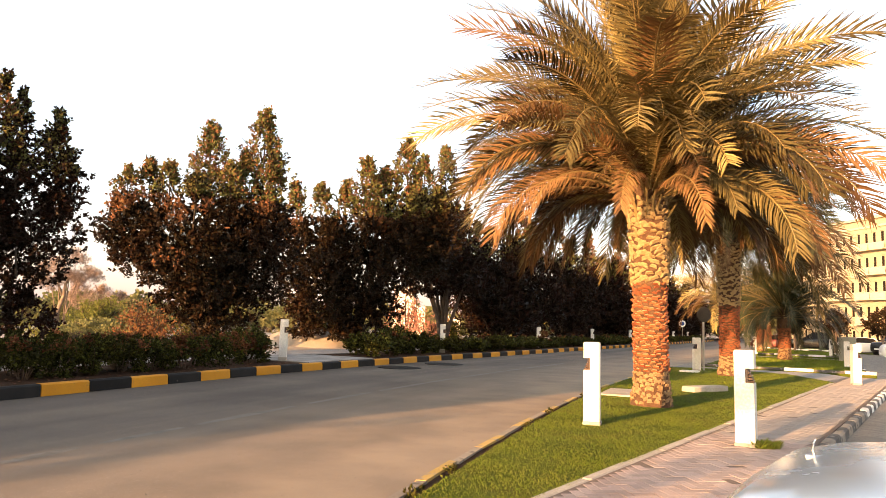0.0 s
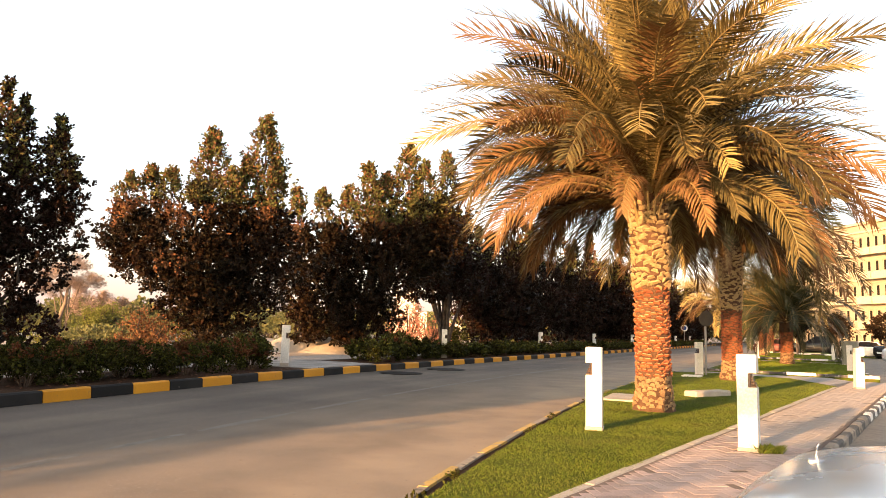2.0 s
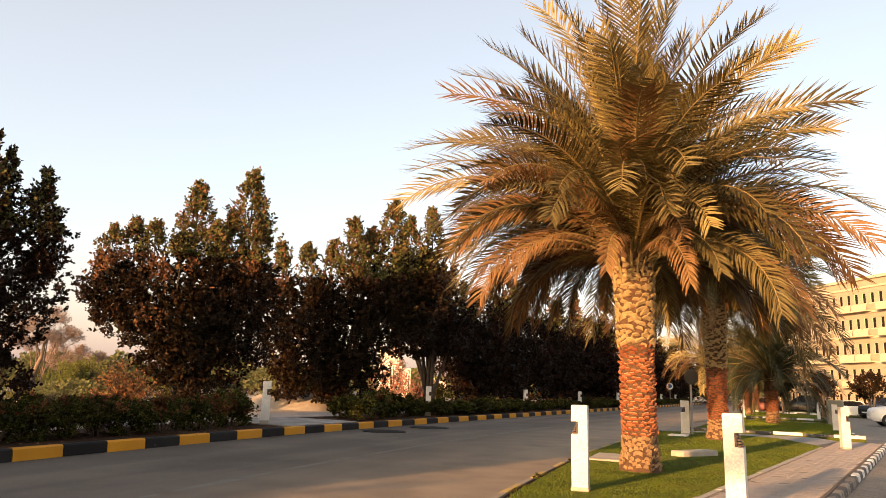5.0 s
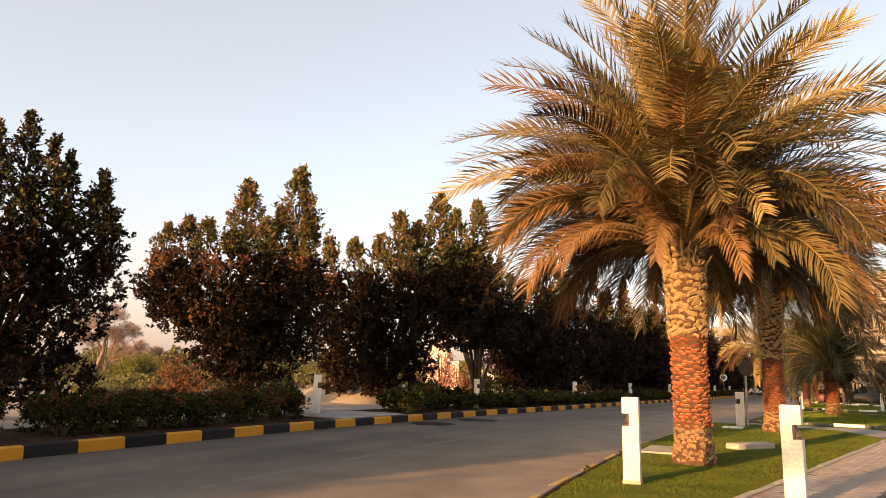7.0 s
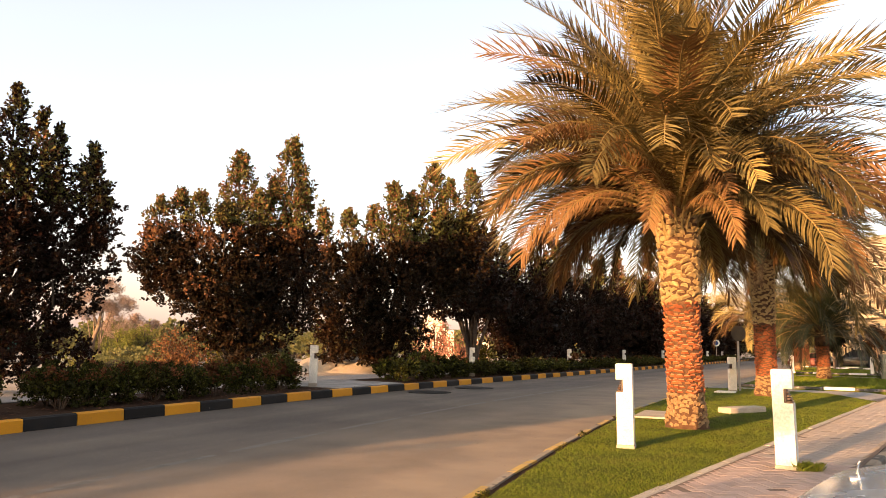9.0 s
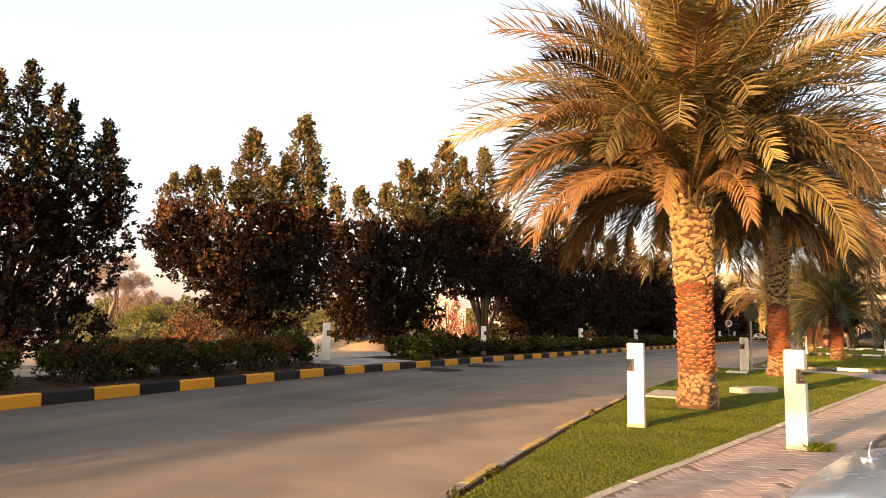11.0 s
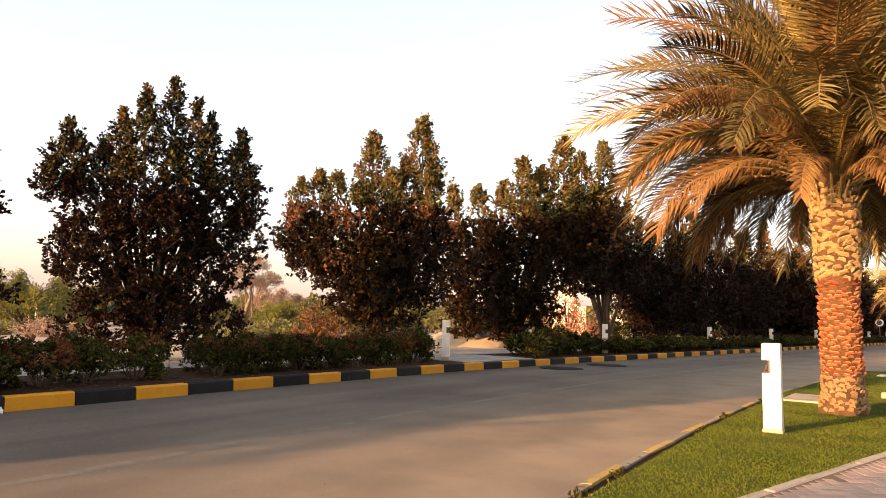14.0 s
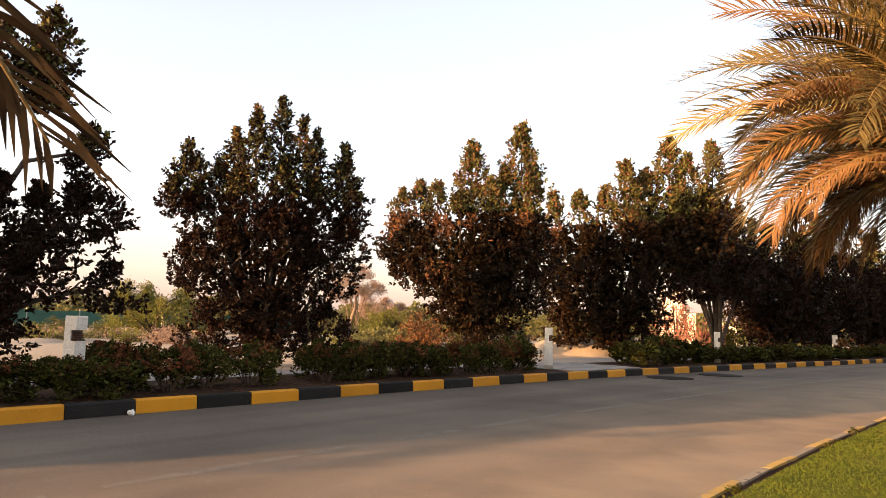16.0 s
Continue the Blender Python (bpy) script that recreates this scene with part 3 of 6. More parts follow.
island("lawn_fourth", 72.0, 96.0, 9.0, 18.0, 0)
island("lawn_behind_cars", 69.0, 71.0, 12.2, 40.2, 0)


# ---- bollard lights ----
def bollard():
    """White concrete post, 1.15 m, with a lamp in a notch that opens to +x."""
    w, h = 0.11, 1.15
    ob = thing("bollard_light", "white painted concrete bollard with a notched lamp", "bollard", "bollard lights")
    z0, z1, d = 0.76, 0.93, 0.015
    prof = [(-w, 0.0), (w, 0.0), (w, z0), (d, z0), (d, z1), (w, z1), (w, h - 0.012), (w - 0.012, h), (-w + 0.012, h), (-w, h - 0.012)]
    k = len(prof)
    b = Build()
    b.v = [(x, -w, z) for x, z in prof] + [(x, w, z) for x, z in prof]
    b.f = [(0, 1, 2, 3, 4, 5, 6, 7, 8, 9), tuple(range(2 * k - 1, k - 1, -1))] + [((i + 1) % k, i, k + i, k + (i + 1) % k) for i in range(k)]
    me = b.mesh("post", M["white_paint"])
    me.flip_normals()
    bm = bmesh.new()
    bm.from_mesh(me)
    bmesh.ops.recalc_face_normals(bm, faces=bm.faces)
    bm.to_mesh(me)
    bm.free()
    part("post", me, ob)
    part("lamp_housing", Build().box(d + 0.002, -w + 0.012, z0 + 0.003, d + 0.03, w - 0.012, z1 - 0.003, 0.006).mesh("lamp_housing", M["lamp_box"]), ob, "dark lamp housing")
    lens = Build()
    for i in range(4):
        t = i / 3
        lens.box(d + 0.03, -w + 0.02, z0 + 0.004 + 0.034 * i, d + 0.088 - 0.042 * t, w - 0.02, z0 + 0.030 + 0.034 * i, 0.004)
    part("lamp_lens", lens.mesh("lamp_lens", M["lamp_lens"]), ob, "brown louvred lamp lens")
    part("footing", Build().box(-w - 0.012, -w - 0.012, -0.08, w + 0.012, w + 0.012, 0.055, 0.012).mesh("footing", M["concrete"]), ob, "chipped concrete footing")
    return ob


first = bollard()
first.matrix_world = pose(2.18, 9.88, 0.105, 0, 0.4, 161.5)
for m in (pose(3.72, 8.44, 0.10, 0, -0.5, -31), along(24.5, 9.35, 0.10) @ pose(0, 0, 0, 0, 0, 180 + 26), pose(11.86, 19.78, 0.10, 0, 0.6, -12), along(36.5, 9.6, 0.10) @ pose(0, 0, 0, 0, 0, 180), along(34.5, 14.4, 0.10), along(52.5, 9.7, 0.10) @ pose(0, 0, 0, 0, 0, 180), along(53.0, 14.4, 0.10), along(63.5, 9.7, 0.10) @ pose(0, 0, 0, 0, 0, 180)):
    copy_thing(first, m)
for s in (1.75, 14.9, 25.6, 38.0, 49.9, 62.8, 75.0, 87.0, 99.0):
    copy_thing(first, along(s, -1.2, 0.27) @ pose(0, 0, 0, 0, 0, 30 if s > 10 else 22))


# ---- date palms ----
def frond_mesh(seed, length, rise, droop, hang, mat, dense=1.0, leaf_len=0.6, wide=0.034, roll=0.0):
    """A feather leaf in the xz plane, going out along +x. rise: start angle; droop: how far it bends over; hang: how the leaflets sag; roll: how far its upper side turns to +y."""
    r = random.Random(seed)
    b = Build()
    steps = 14
    pts = [Vector((0, 0, 0))]
    side_bend = r.uniform(-0.06, 0.06)
    for i in range(steps):
        u = (i + 0.5) / steps
        a = radians(rise - droop * u ** 1.35)
        pts.append(pts[-1] + length / steps * Vector((math.cos(a), side_bend * u * math.cos(a), math.sin(a))))
    b.tube(pts, [0.026 * (1 - i / steps) ** 0.8 + 0.005 for i in range(steps + 1)], 5)
    stalk = b.mesh("rachis", M["rachis"])
    q = Build()
    count = int(66 * dense)
    for side in (-1, 1):
        for k in range(count):
            u = 0.10 + 0.90 * (k + r.uniform(0, 0.7)) / count
            x = min(u, 0.999) * steps
            i = int(x)
            p = pts[i].lerp(pts[i + 1], x - i)
            way = (pts[i + 1] - pts[i]).normalized()
            level = Vector((0, 1, 0))
            rise_ = level.cross(way).normalized() * -1
            tilt = radians(roll * min(1.0, 0.3 + 1.4 * u))
            up = rise_ * math.cos(tilt) + level * math.sin(tilt)
            out = (level * math.cos(tilt) - rise_ * math.sin(tilt)) * side
            size = leaf_len * min(1.0, 0.30 + 2.4 * (u - 0.1), 0.62 + 1.6 * (1.0 - u)) * r.uniform(0.86, 1.1)
            lean = radians(66 - 24 * u ** 2.5 + r.uniform(-4, 4))
            fold = radians((8, 17, 26)[k % 3] + r.uniform(-5, 5))
            d = way * math.cos(lean) + math.sin(lean) * (out * math.cos(fold) + up * math.sin(fold))
            d1 = (d + Vector((0, 0, -hang * 0.35))).normalized()
            d2 = (d1 + Vector((0, 0, -hang * r.uniform(0.6, 1.1)))).normalized()
            flat = d1.cross(up).normalized() if d1.cross(up).length > 0.05 else way
            wv = Matrix.Rotation(r.uniform(-0.15, 0.15), 3, d1) @ (flat * 0.8 + way * 0.4).normalized() * wide * 0.5
            mid = p + d1 * size * 0.45
            tip = mid + d2 * size * 0.55
            o = len(q.v)
            q.v.extend([tuple(p - wv * 0.5), tuple(p + wv * 0.5), tuple(mid + wv), tuple(mid - wv), tuple(tip + wv * 0.08), tuple(tip - wv * 0.08)])
            q.f.extend([(o, o + 1, o + 2, o + 3), (o + 3, o + 2, o + 4, o + 5)])
    return stalk, q.mesh("leaf_blade", mat)


SPAN = 4.2                      # a leaf's length before it is scaled
LEAVES = {}


def feather(droop, roll, hang, mat, which):
    """A leaf of one of the common bends and turns, made once."""
    key = (droop, roll, hang, mat, which)
    if key not in LEAVES:
        wide, dense = (0.052, 0.8) if mat == "frond_green" else (0.037, 1.15)
        LEAVES[key] = frond_mesh(len(LEAVES) + 10, SPAN, 0, droop, hang, M[mat], dense, 0.64, wide, roll)
    return LEAVES[key]


def bend(droop, steps=14):
    """Where the tip of a leaf of length 1 comes to lie when it starts level."""
    x = z = 0.0
    for i in range(steps):
        a = -radians(droop * ((i + 0.5) / steps) ** 1.35)
        x, z = x + math.cos(a) / steps, z + math.sin(a) / steps
    return x, z


def boot_mesh(mat, w, h, d, tip=None):
    """A cut leaf base that stands out of the trunk along +x, wide at its foot."""
    b = Build()
    b.v = [(-0.06, -w, -h), (-0.06, w, -h), (0.02, w * 0.9, -h * 0.4), (0.02, -w * 0.9, -h * 0.4),
           (d * 0.75, -w * 0.62, h * 0.55), (d * 0.75, w * 0.62, h * 0.55), (d * 0.62, w * 0.5, h), (d * 0.62, -w * 0.5, h), (-0.06, -w * 0.7, h * 0.75), (-0.06, w * 0.7, h * 0.75)]
    b.f = [(0, 1, 2, 3), (3, 2, 5, 4), (4, 5, 6, 7), (7, 6, 9, 8), (0, 3, 4, 7, 8), (1, 9, 6, 5, 2), (0, 8, 9, 1)]
    me = b.mesh("leaf_base", mat)
    me.materials.append(tip or mat)
    for k in (2, 3):
        me.polygons[k].material_index = 1
    return me


BOOT, BOOT_RED, BOOT_LOW = boot_mesh(M["boot"], 0.082, 0.042, 0.062), boot_mesh(M["boot_red"], 0.064, 0.032, 0.055, M["boot_tip"]), boot_mesh(M["boot_low"], 0.05, 0.04, 0.045)


def palm(m, seed, height=3.75, count=64, size=1.0, green=False, near=True, lean=(0.0, 0.0), long=(), clear=None, reach=(3.3, 4.1), low=-38.0, arc=None, top=84.0, back=0, label="date palm with a yellowed crown and ringed trunk on the lawn"):
    """long: leaf tips, from its foot, set to match the camera's view of the crown. clear: a bearing under which no leaf
    hangs low.
    """
    r = random.Random(seed)
    ob = thing("date_palm", label, "palm tree", "date palms", m)
    prof = [(-0.1, 0.40), (0.0, 0.385), (0.12, 0.35), (0.3, 0.315), (0.6, 0.295), (1.0, 0.285), (1.5, 0.285), (2.1, 0.29), (2.25, 0.31), (2.8, 0.325), (height - 0.4, 0.345), (height, 0.35), (height + 0.5, 0.28), (height + 0.8, 0.12)]
    b = Build()
    sides = 22
    axis = lambda z: Vector((lean[0] * z / height, lean[1] * z / height, z))
    fine = []
    for (za, ra), (zb, rb) in zip(prof, prof[1:]):
        k = max(1, int((zb - za) / 0.09))
        fine += [(za + (zb - za) * i / k, ra + (rb - ra) * i / k) for i in range(k)]
    fine.append(prof[-1])
    for z, rad in fine:
        for j in range(sides):
            a = 2 * math.pi * j / sides
            rr = size * rad * (1 + 0.06 * noise.noise((math.cos(a) * 3, math.sin(a) * 3, z * 4 + seed)))
            p = axis(z)
            b.v.append((p.x + rr * math.cos(a), p.y + rr * math.sin(a), z))
    b.f = [(i * sides + j, i * sides + (j + 1) % sides, (i + 1) * sides + (j + 1) % sides, (i + 1) * sides + j) for i in range(len(fine) - 1) for j in range(sides)]
    b.f.append(tuple((len(fine) - 1) * sides + j for j in range(sides)))
    part("trunk", b.mesh("trunk", M["bark_palm"], True), ob, "rough red-brown trunk")

    def radius(z):
        for (za, ra), (zb, rb) in zip(prof, prof[1:]):
            if za <= z <= zb:
                return size * (ra + (rb - ra) * (z - za) / (zb - za))
        return size * 0.2

    rest = {"boot": Build(), "boot_red": Build(), "boot_low": Build()}
    z, ring, made = 0.1, 0, 0
    while z < height + 0.25:
        red = 0.62 < z < 2.18
        step = 0.066 if red else (0.082 if z > 2 else 0.06)
        per = 14 if z > 2 else (15 if red else 19)
        for j in range(per):
            a = 2 * math.pi * (j + 0.5 * (ring % 2)) / per + r.uniform(-0.12, 0.12)
            me = BOOT_RED if red else (BOOT if z > 2 else BOOT_LOW)
            p = axis(z + r.uniform(-0.03, 0.03) * (1 if red else 1.6))
            rad = radius(z) - 0.01
            k = r.uniform(0.8, 1.2) * size
            mm = Matrix.Translation((p.x + rad * math.cos(a), p.y + rad * math.sin(a), p.z)) @ Matrix.Rotation(a, 4, "Z") @ pose(0, 0, 0, r.uniform(-14, 14) * (1 if red else 2.2), r.uniform(-18, 8), r.uniform(-10, 10)) @ Matrix.Diagonal((k * r.uniform(0.7, 1.3), k * 1.05, k, 1))
            if near and made < 300 and (math.sin(a) < 0.35):
                part("leaf_base", me, ob, m=mm)
                made += 1
            else:
                key = "boot_red" if red else ("boot" if z > 2 else "boot_low")
                rest[key].add([mm @ v.co for v in me.vertices], [tuple(f.vertices) for f in me.polygons])
        z += step
        ring += 1
    for key, build in rest.items():
        if build.v:
            tagged(part("trunk_scale", build.mesh("trunk_scale", M[key]), ob), kind="stuff")
    for i in range(14 if near else 0):
        a = 2 * math.pi * i / 14 + r.uniform(-0.2, 0.2)
        z = height - r.uniform(0.0, 0.35)
        rad, h = size * 0.30, r.uniform(0.45, 0.9)
        c, s_ = math.cos(a), math.sin(a)
        pts = [(rad * c, rad * s_, z), ((rad + 0.12 * h) * c, (rad + 0.12 * h) * s_, z + 0.4 * h), ((rad + 0.42 * h) * c, (rad + 0.42 * h) * s_, z + 0.85 * h)]
        part("leaf_stalk", Build().tube([axis(0) + Vector(p) + Vector((lean[0], lean[1], 0)) for p in pts], [0.04, 0.026, 0.018], 6).mesh("leaf_stalk", M["rachis"]), ob, "cut bare leaf stalk")

    def hang_leaf(tip, el, main):
        """Sets a leaf whose tip comes to tip."""
        u = min(max((84 - el) / 120, 0.0), 1.0)
        base = axis(height + 0.75 * size - 0.65 * size * u)
        flat = Vector((tip.x - base.x, tip.y - base.y, 0))
        base += flat.normalized() * 0.15 * size
        d = tip - base
        chord, phi = d.length, math.degrees(math.atan2(d.y, d.x))
        droop = 50 if el > 50 else (78 if el > 12 else (90 if chord > 3.5 * size else 110))
        hang = 0.08 if el > 50 else (0.22 if el > 12 else (0.5 if el > -12 else 0.75))
        toward = 1 if math.cos(radians(phi)) < 0 else -1
        roll = toward * r.choice((30, 55)) if main else toward * r.choice((-30, 0, 30, 30, 55, 55))
        if abs(math.cos(radians(phi))) < 0.3:
            roll = r.choice((-30, 0, 30))
        mat = "frond_green" if green else ("frond_dry" if r.random() < (0.0 if el > 40 else (0.14 if el > 0 else 0.45)) else "frond")
        stalk, leaf = feather(droop, roll, hang, mat, r.randrange(2))
        cx, cz = bend(droop)
        k = chord / (math.hypot(cx, cz) * SPAN)
        tilt = math.degrees(math.asin(d.z / chord)) + math.degrees(math.atan2(-cz, cx))
        fr = part("frond", stalk, ob, m=Matrix.Translation(base) @ pose(0, 0, 0, 0, 0, phi) @ pose(0, 0, 0, 0, -tilt, 0) @ Matrix.Diagonal((k, k, k, 1)))
        part("leaf_blade", leaf, fr)

    for x, y, z in long:
        t = Vector((x, y, z))
        hang_leaf(t, math.degrees(math.atan2(z - height - 0.5, math.hypot(x, y))), True)
    for i in range(back):         # filler leaves behind the crown, low and close together, added as a dark mass
        phi, el = 20 + 140 * (i + 0.5) / back + r.uniform(-8, 8), r.uniform(-26, 14)
        e, p, k = radians(el), radians(phi), size * r.uniform(2.6, 3.4)
        hang_leaf(axis(height + 0.3 * size) + k * Vector((math.cos(e) * math.cos(p), math.cos(e) * math.sin(p), math.sin(e))), el, False)
    for i in range(count):
        u = (i + 0.5) / count
        el = top + (low - top) * u ** 0.9 + r.uniform(-7, 7)
        phi = i * 137.5 + r.uniform(-14, 14)
        if arc:
            phi = arc[0] + (phi % 360) / 360 * (arc[1] - arc[0])
        if clear is not None and el < -6 and abs((phi - clear + 180) % 360 - 180) < 58:
            continue
        k = size * (reach[1] + (reach[0] - reach[1]) * max(0.0, min(1.0, (60 - el) / 90))) * r.uniform(0.85, 1.04)
        e, p = radians(el), radians(phi)
        hang_leaf(axis(height + 0.3 * size) + k * Vector((math.cos(e) * math.cos(p), math.cos(e) * math.sin(p), math.sin(e))), el, False)
    return ob


# leaf tips placed to fit the crown's outline from the camera
TIPS = [(-4.5, -0.4, 6.1), (-4.4, -0.8, 4.9), (-3.4, -1.2, 6.9), (-4.2, -0.9, 5.5), (-2.8, -0.6, 8.2), (-2.0, -1.4, 7.8), (-1.8, 0.0, 9.2), (-3.7, -1.2, 4.2), (-3.0, -1.6, 3.8),
        (-0.8, -0.8, 9.0), (0.1, -1.6, 8.4), (1.1, -0.4, 9.3), (2.5, 0.2, 8.7), (3.0, 0.4, 8.0), (3.5, -1.0, 6.3), (3.6, 1.0, 6.0), (3.8, -0.6, 4.5),
        (3.6, -1.2, 3.8), (2.4, -2.4, 3.4), (1.1, -2.6, 3.8), (0.7, -2.4, 3.7), (1.3, -3.2, 4.9), (0.7, -3.4, 4.5), (-0.7, -2.2, 3.8), (-1.1, -2.9, 4.4),
        (-1.8, 1.5, 3.7), (-0.7, 1.9, 3.1), (0.4, -3.2, 4.0), (-2.4, -2.4, 4.7), (0.1, -2.4, 6.5), (-1.3, -2.4, 6.1),
        (1.35, -2.3, 5.0), (0.65, -2.4, 4.35), (0.8, -2.2, 3.0), (1.25, -2.05, 3.2), (-0.45, -2.3, 3.2), (-2.7, -1.3, 2.9), (-2.0, -1.75, 3.2), (-3.3, -0.6, 3.3),
        (-3.9, -0.3, 5.2), (-3.8, 0.3, 4.6), (-3.5, -0.5, 3.9), (-3.0, 0.5, 3.4), (-3.7, 0.2, 6.4), (-3.3, -0.8, 7.5),
        (-2.5, -0.3, 8.0), (-1.4, -0.8, 8.9), (-2.9, -0.9, 6.6), (1.8, -0.6, 8.6), (-0.2, -0.9, 9.3), (-1.9, -1.0, 7.2), (2.6, -0.9, 7.4), (0.6, -1.2, 8.2)]
palm(pose(3.85, 12.6, 0.10, 0, 0, -17), 3, 3.5, 160, 1.0, lean=(-0.06, 0.0), long=TIPS, clear=240.0, low=-24.0, back=62)
palm(pose(9.2, 22.0, 0.10, 0, 0, -22.7), 5, 3.95, 150, 1.0, near=False, long=[(2.4, -1.2, 2.0), (3.6, -0.8, 2.9), (3.0, -1.6, 2.6), (1.2, -2.2, 3.2)], low=-24.0, back=30)
palm(pose(18.4, 37.0, 0.10, 0, 0, 40), 7, 2.1, 100, 1.0, True, False, label="grey-green date palm on a lawn island")
palm(pose(16.6, 40.3, 0.10, 0, 0, 10), 8, 2.8, 56, 0.85, False, False)
palm(pose(24.8, 53.6, 0.10, 0, 0, 70), 9, 2.6, 56, 0.95, False, False)
palm(pose(31.5, 66.5, 0.10, 0, 0, 170), 11, 3.0, 40, 1.0, True, False, label="grey-green date palm on a lawn island")
palm(pose(39.7, 80.0, 0.10, 0, 0, 220), 13, 3.2, 40, 1.0, True, False, label="grey-green date palm on a lawn island")


# ---- broad-leaved trees ----
def leaf_cloud(r, lobes, shoots, per, size, spray=0.16, heart=0, clump=2.5, gap=0.1):
    """Leaves on short shoots that stand out of upright, pointed lobes; lobes: (x, y, foot, top, radius)."""
    L = np.array(lobes, float)
    wt = (L[:, 3] - L[:, 2]) * L[:, 4] + 0.01
    many = shoots * 2
    pick = r.choice(len(L), many, p=wt / wt.sum())
    x, y, f, t, q = L[pick].T
    t = np.maximum(t - spray * 1.6, f + 0.2 * (t - f))
    u, a = r.random(many) ** 0.95, r.random(many) * 2 * np.pi
    lump = np.array([noise.noise((1.7 * math.cos(b) + k * 3.1, 1.7 * math.sin(b), z * 1.7)) for b, k, z in zip(a, pick, f + u * (t - f))])
    prof = q * np.minimum(1.0, (u / 0.28 + 0.05) ** 0.6) * np.minimum(1.0, (1.0 - u) / 0.6 + 0.02) ** 0.85 * (0.74 + 0.95 * lump)
    rho = np.maximum(prof, 0.04) * (1 - 0.6 * r.random(many) ** 1.8)
    c = np.stack([x + rho * np.cos(a), y + rho * np.sin(a), f + u * (t - f)], -1)
    tuft = np.array([noise.noise((p * clump)) for p in map(Vector, c)]) > -gap - 0.5 * (u > 0.85) * (gap > 0) - 0.3 * (q < 0.68) * (gap > 0)
    keep = np.flatnonzero(tuft)[:shoots]
    shoots = len(keep)
    c, a, u = c[keep], a[keep], u[keep]
    spread_ = 0.75 * np.minimum(1.0, (1.02 - u) / 0.3)
    out = np.stack([np.cos(a) * spread_, np.sin(a) * spread_, 0.35 + 0.75 * u], -1) + r.normal(size=(shoots, 3)) * 0.35
    out /= np.linalg.norm(out, axis=1)[:, None]
    m = shoots * per
    c, out = np.repeat(c, per, 0), np.repeat(out, per, 0)
    along_ = r.random((m, 1)) ** 0.8
    d = out * 0.55 + r.normal(size=(m, 3)) * 0.62
    d /= np.linalg.norm(d, axis=1)[:, None]
    base = c + out * along_ * spray * 2.2 + r.normal(size=(m, 3)) * spray * 0.16
    w = np.cross(d, r.normal(size=(m, 3)))
    w /= np.linalg.norm(w, axis=1)[:, None] + 1e-6
    ln = size * (0.7 + 0.6 * r.random((m, 1)))
    quads = np.stack([base, base + d * ln * 0.55 + w * ln * 0.31, base + d * ln, base + d * ln * 0.55 - w * ln * 0.31], 1)
    if not heart:
        return quads
    LL = L[r.choice(len(L), heart, p=wt / wt.sum())]
    u, a = 0.10 + r.random(heart) * 0.55, r.random(heart) * 2 * np.pi
    rad = LL[:, 4] * 0.5 * r.random(heart)
    c = np.stack([LL[:, 0] + rad * np.cos(a), LL[:, 1] + rad * np.sin(a), LL[:, 2] + u * (LL[:, 3] - LL[:, 2])], -1)
    d = r.normal(size=(heart, 3))
    d /= np.linalg.norm(d, axis=1)[:, None]
    w = np.cross(d, r.normal(size=(heart, 3)))
    w /= np.linalg.norm(w, axis=1)[:, None] + 1e-6
    ln = size * 1.25
    return np.concatenate([quads, np.stack([c - d * ln, c + w * ln * 0.5, c + d * ln, c - w * ln * 0.5], 1)])


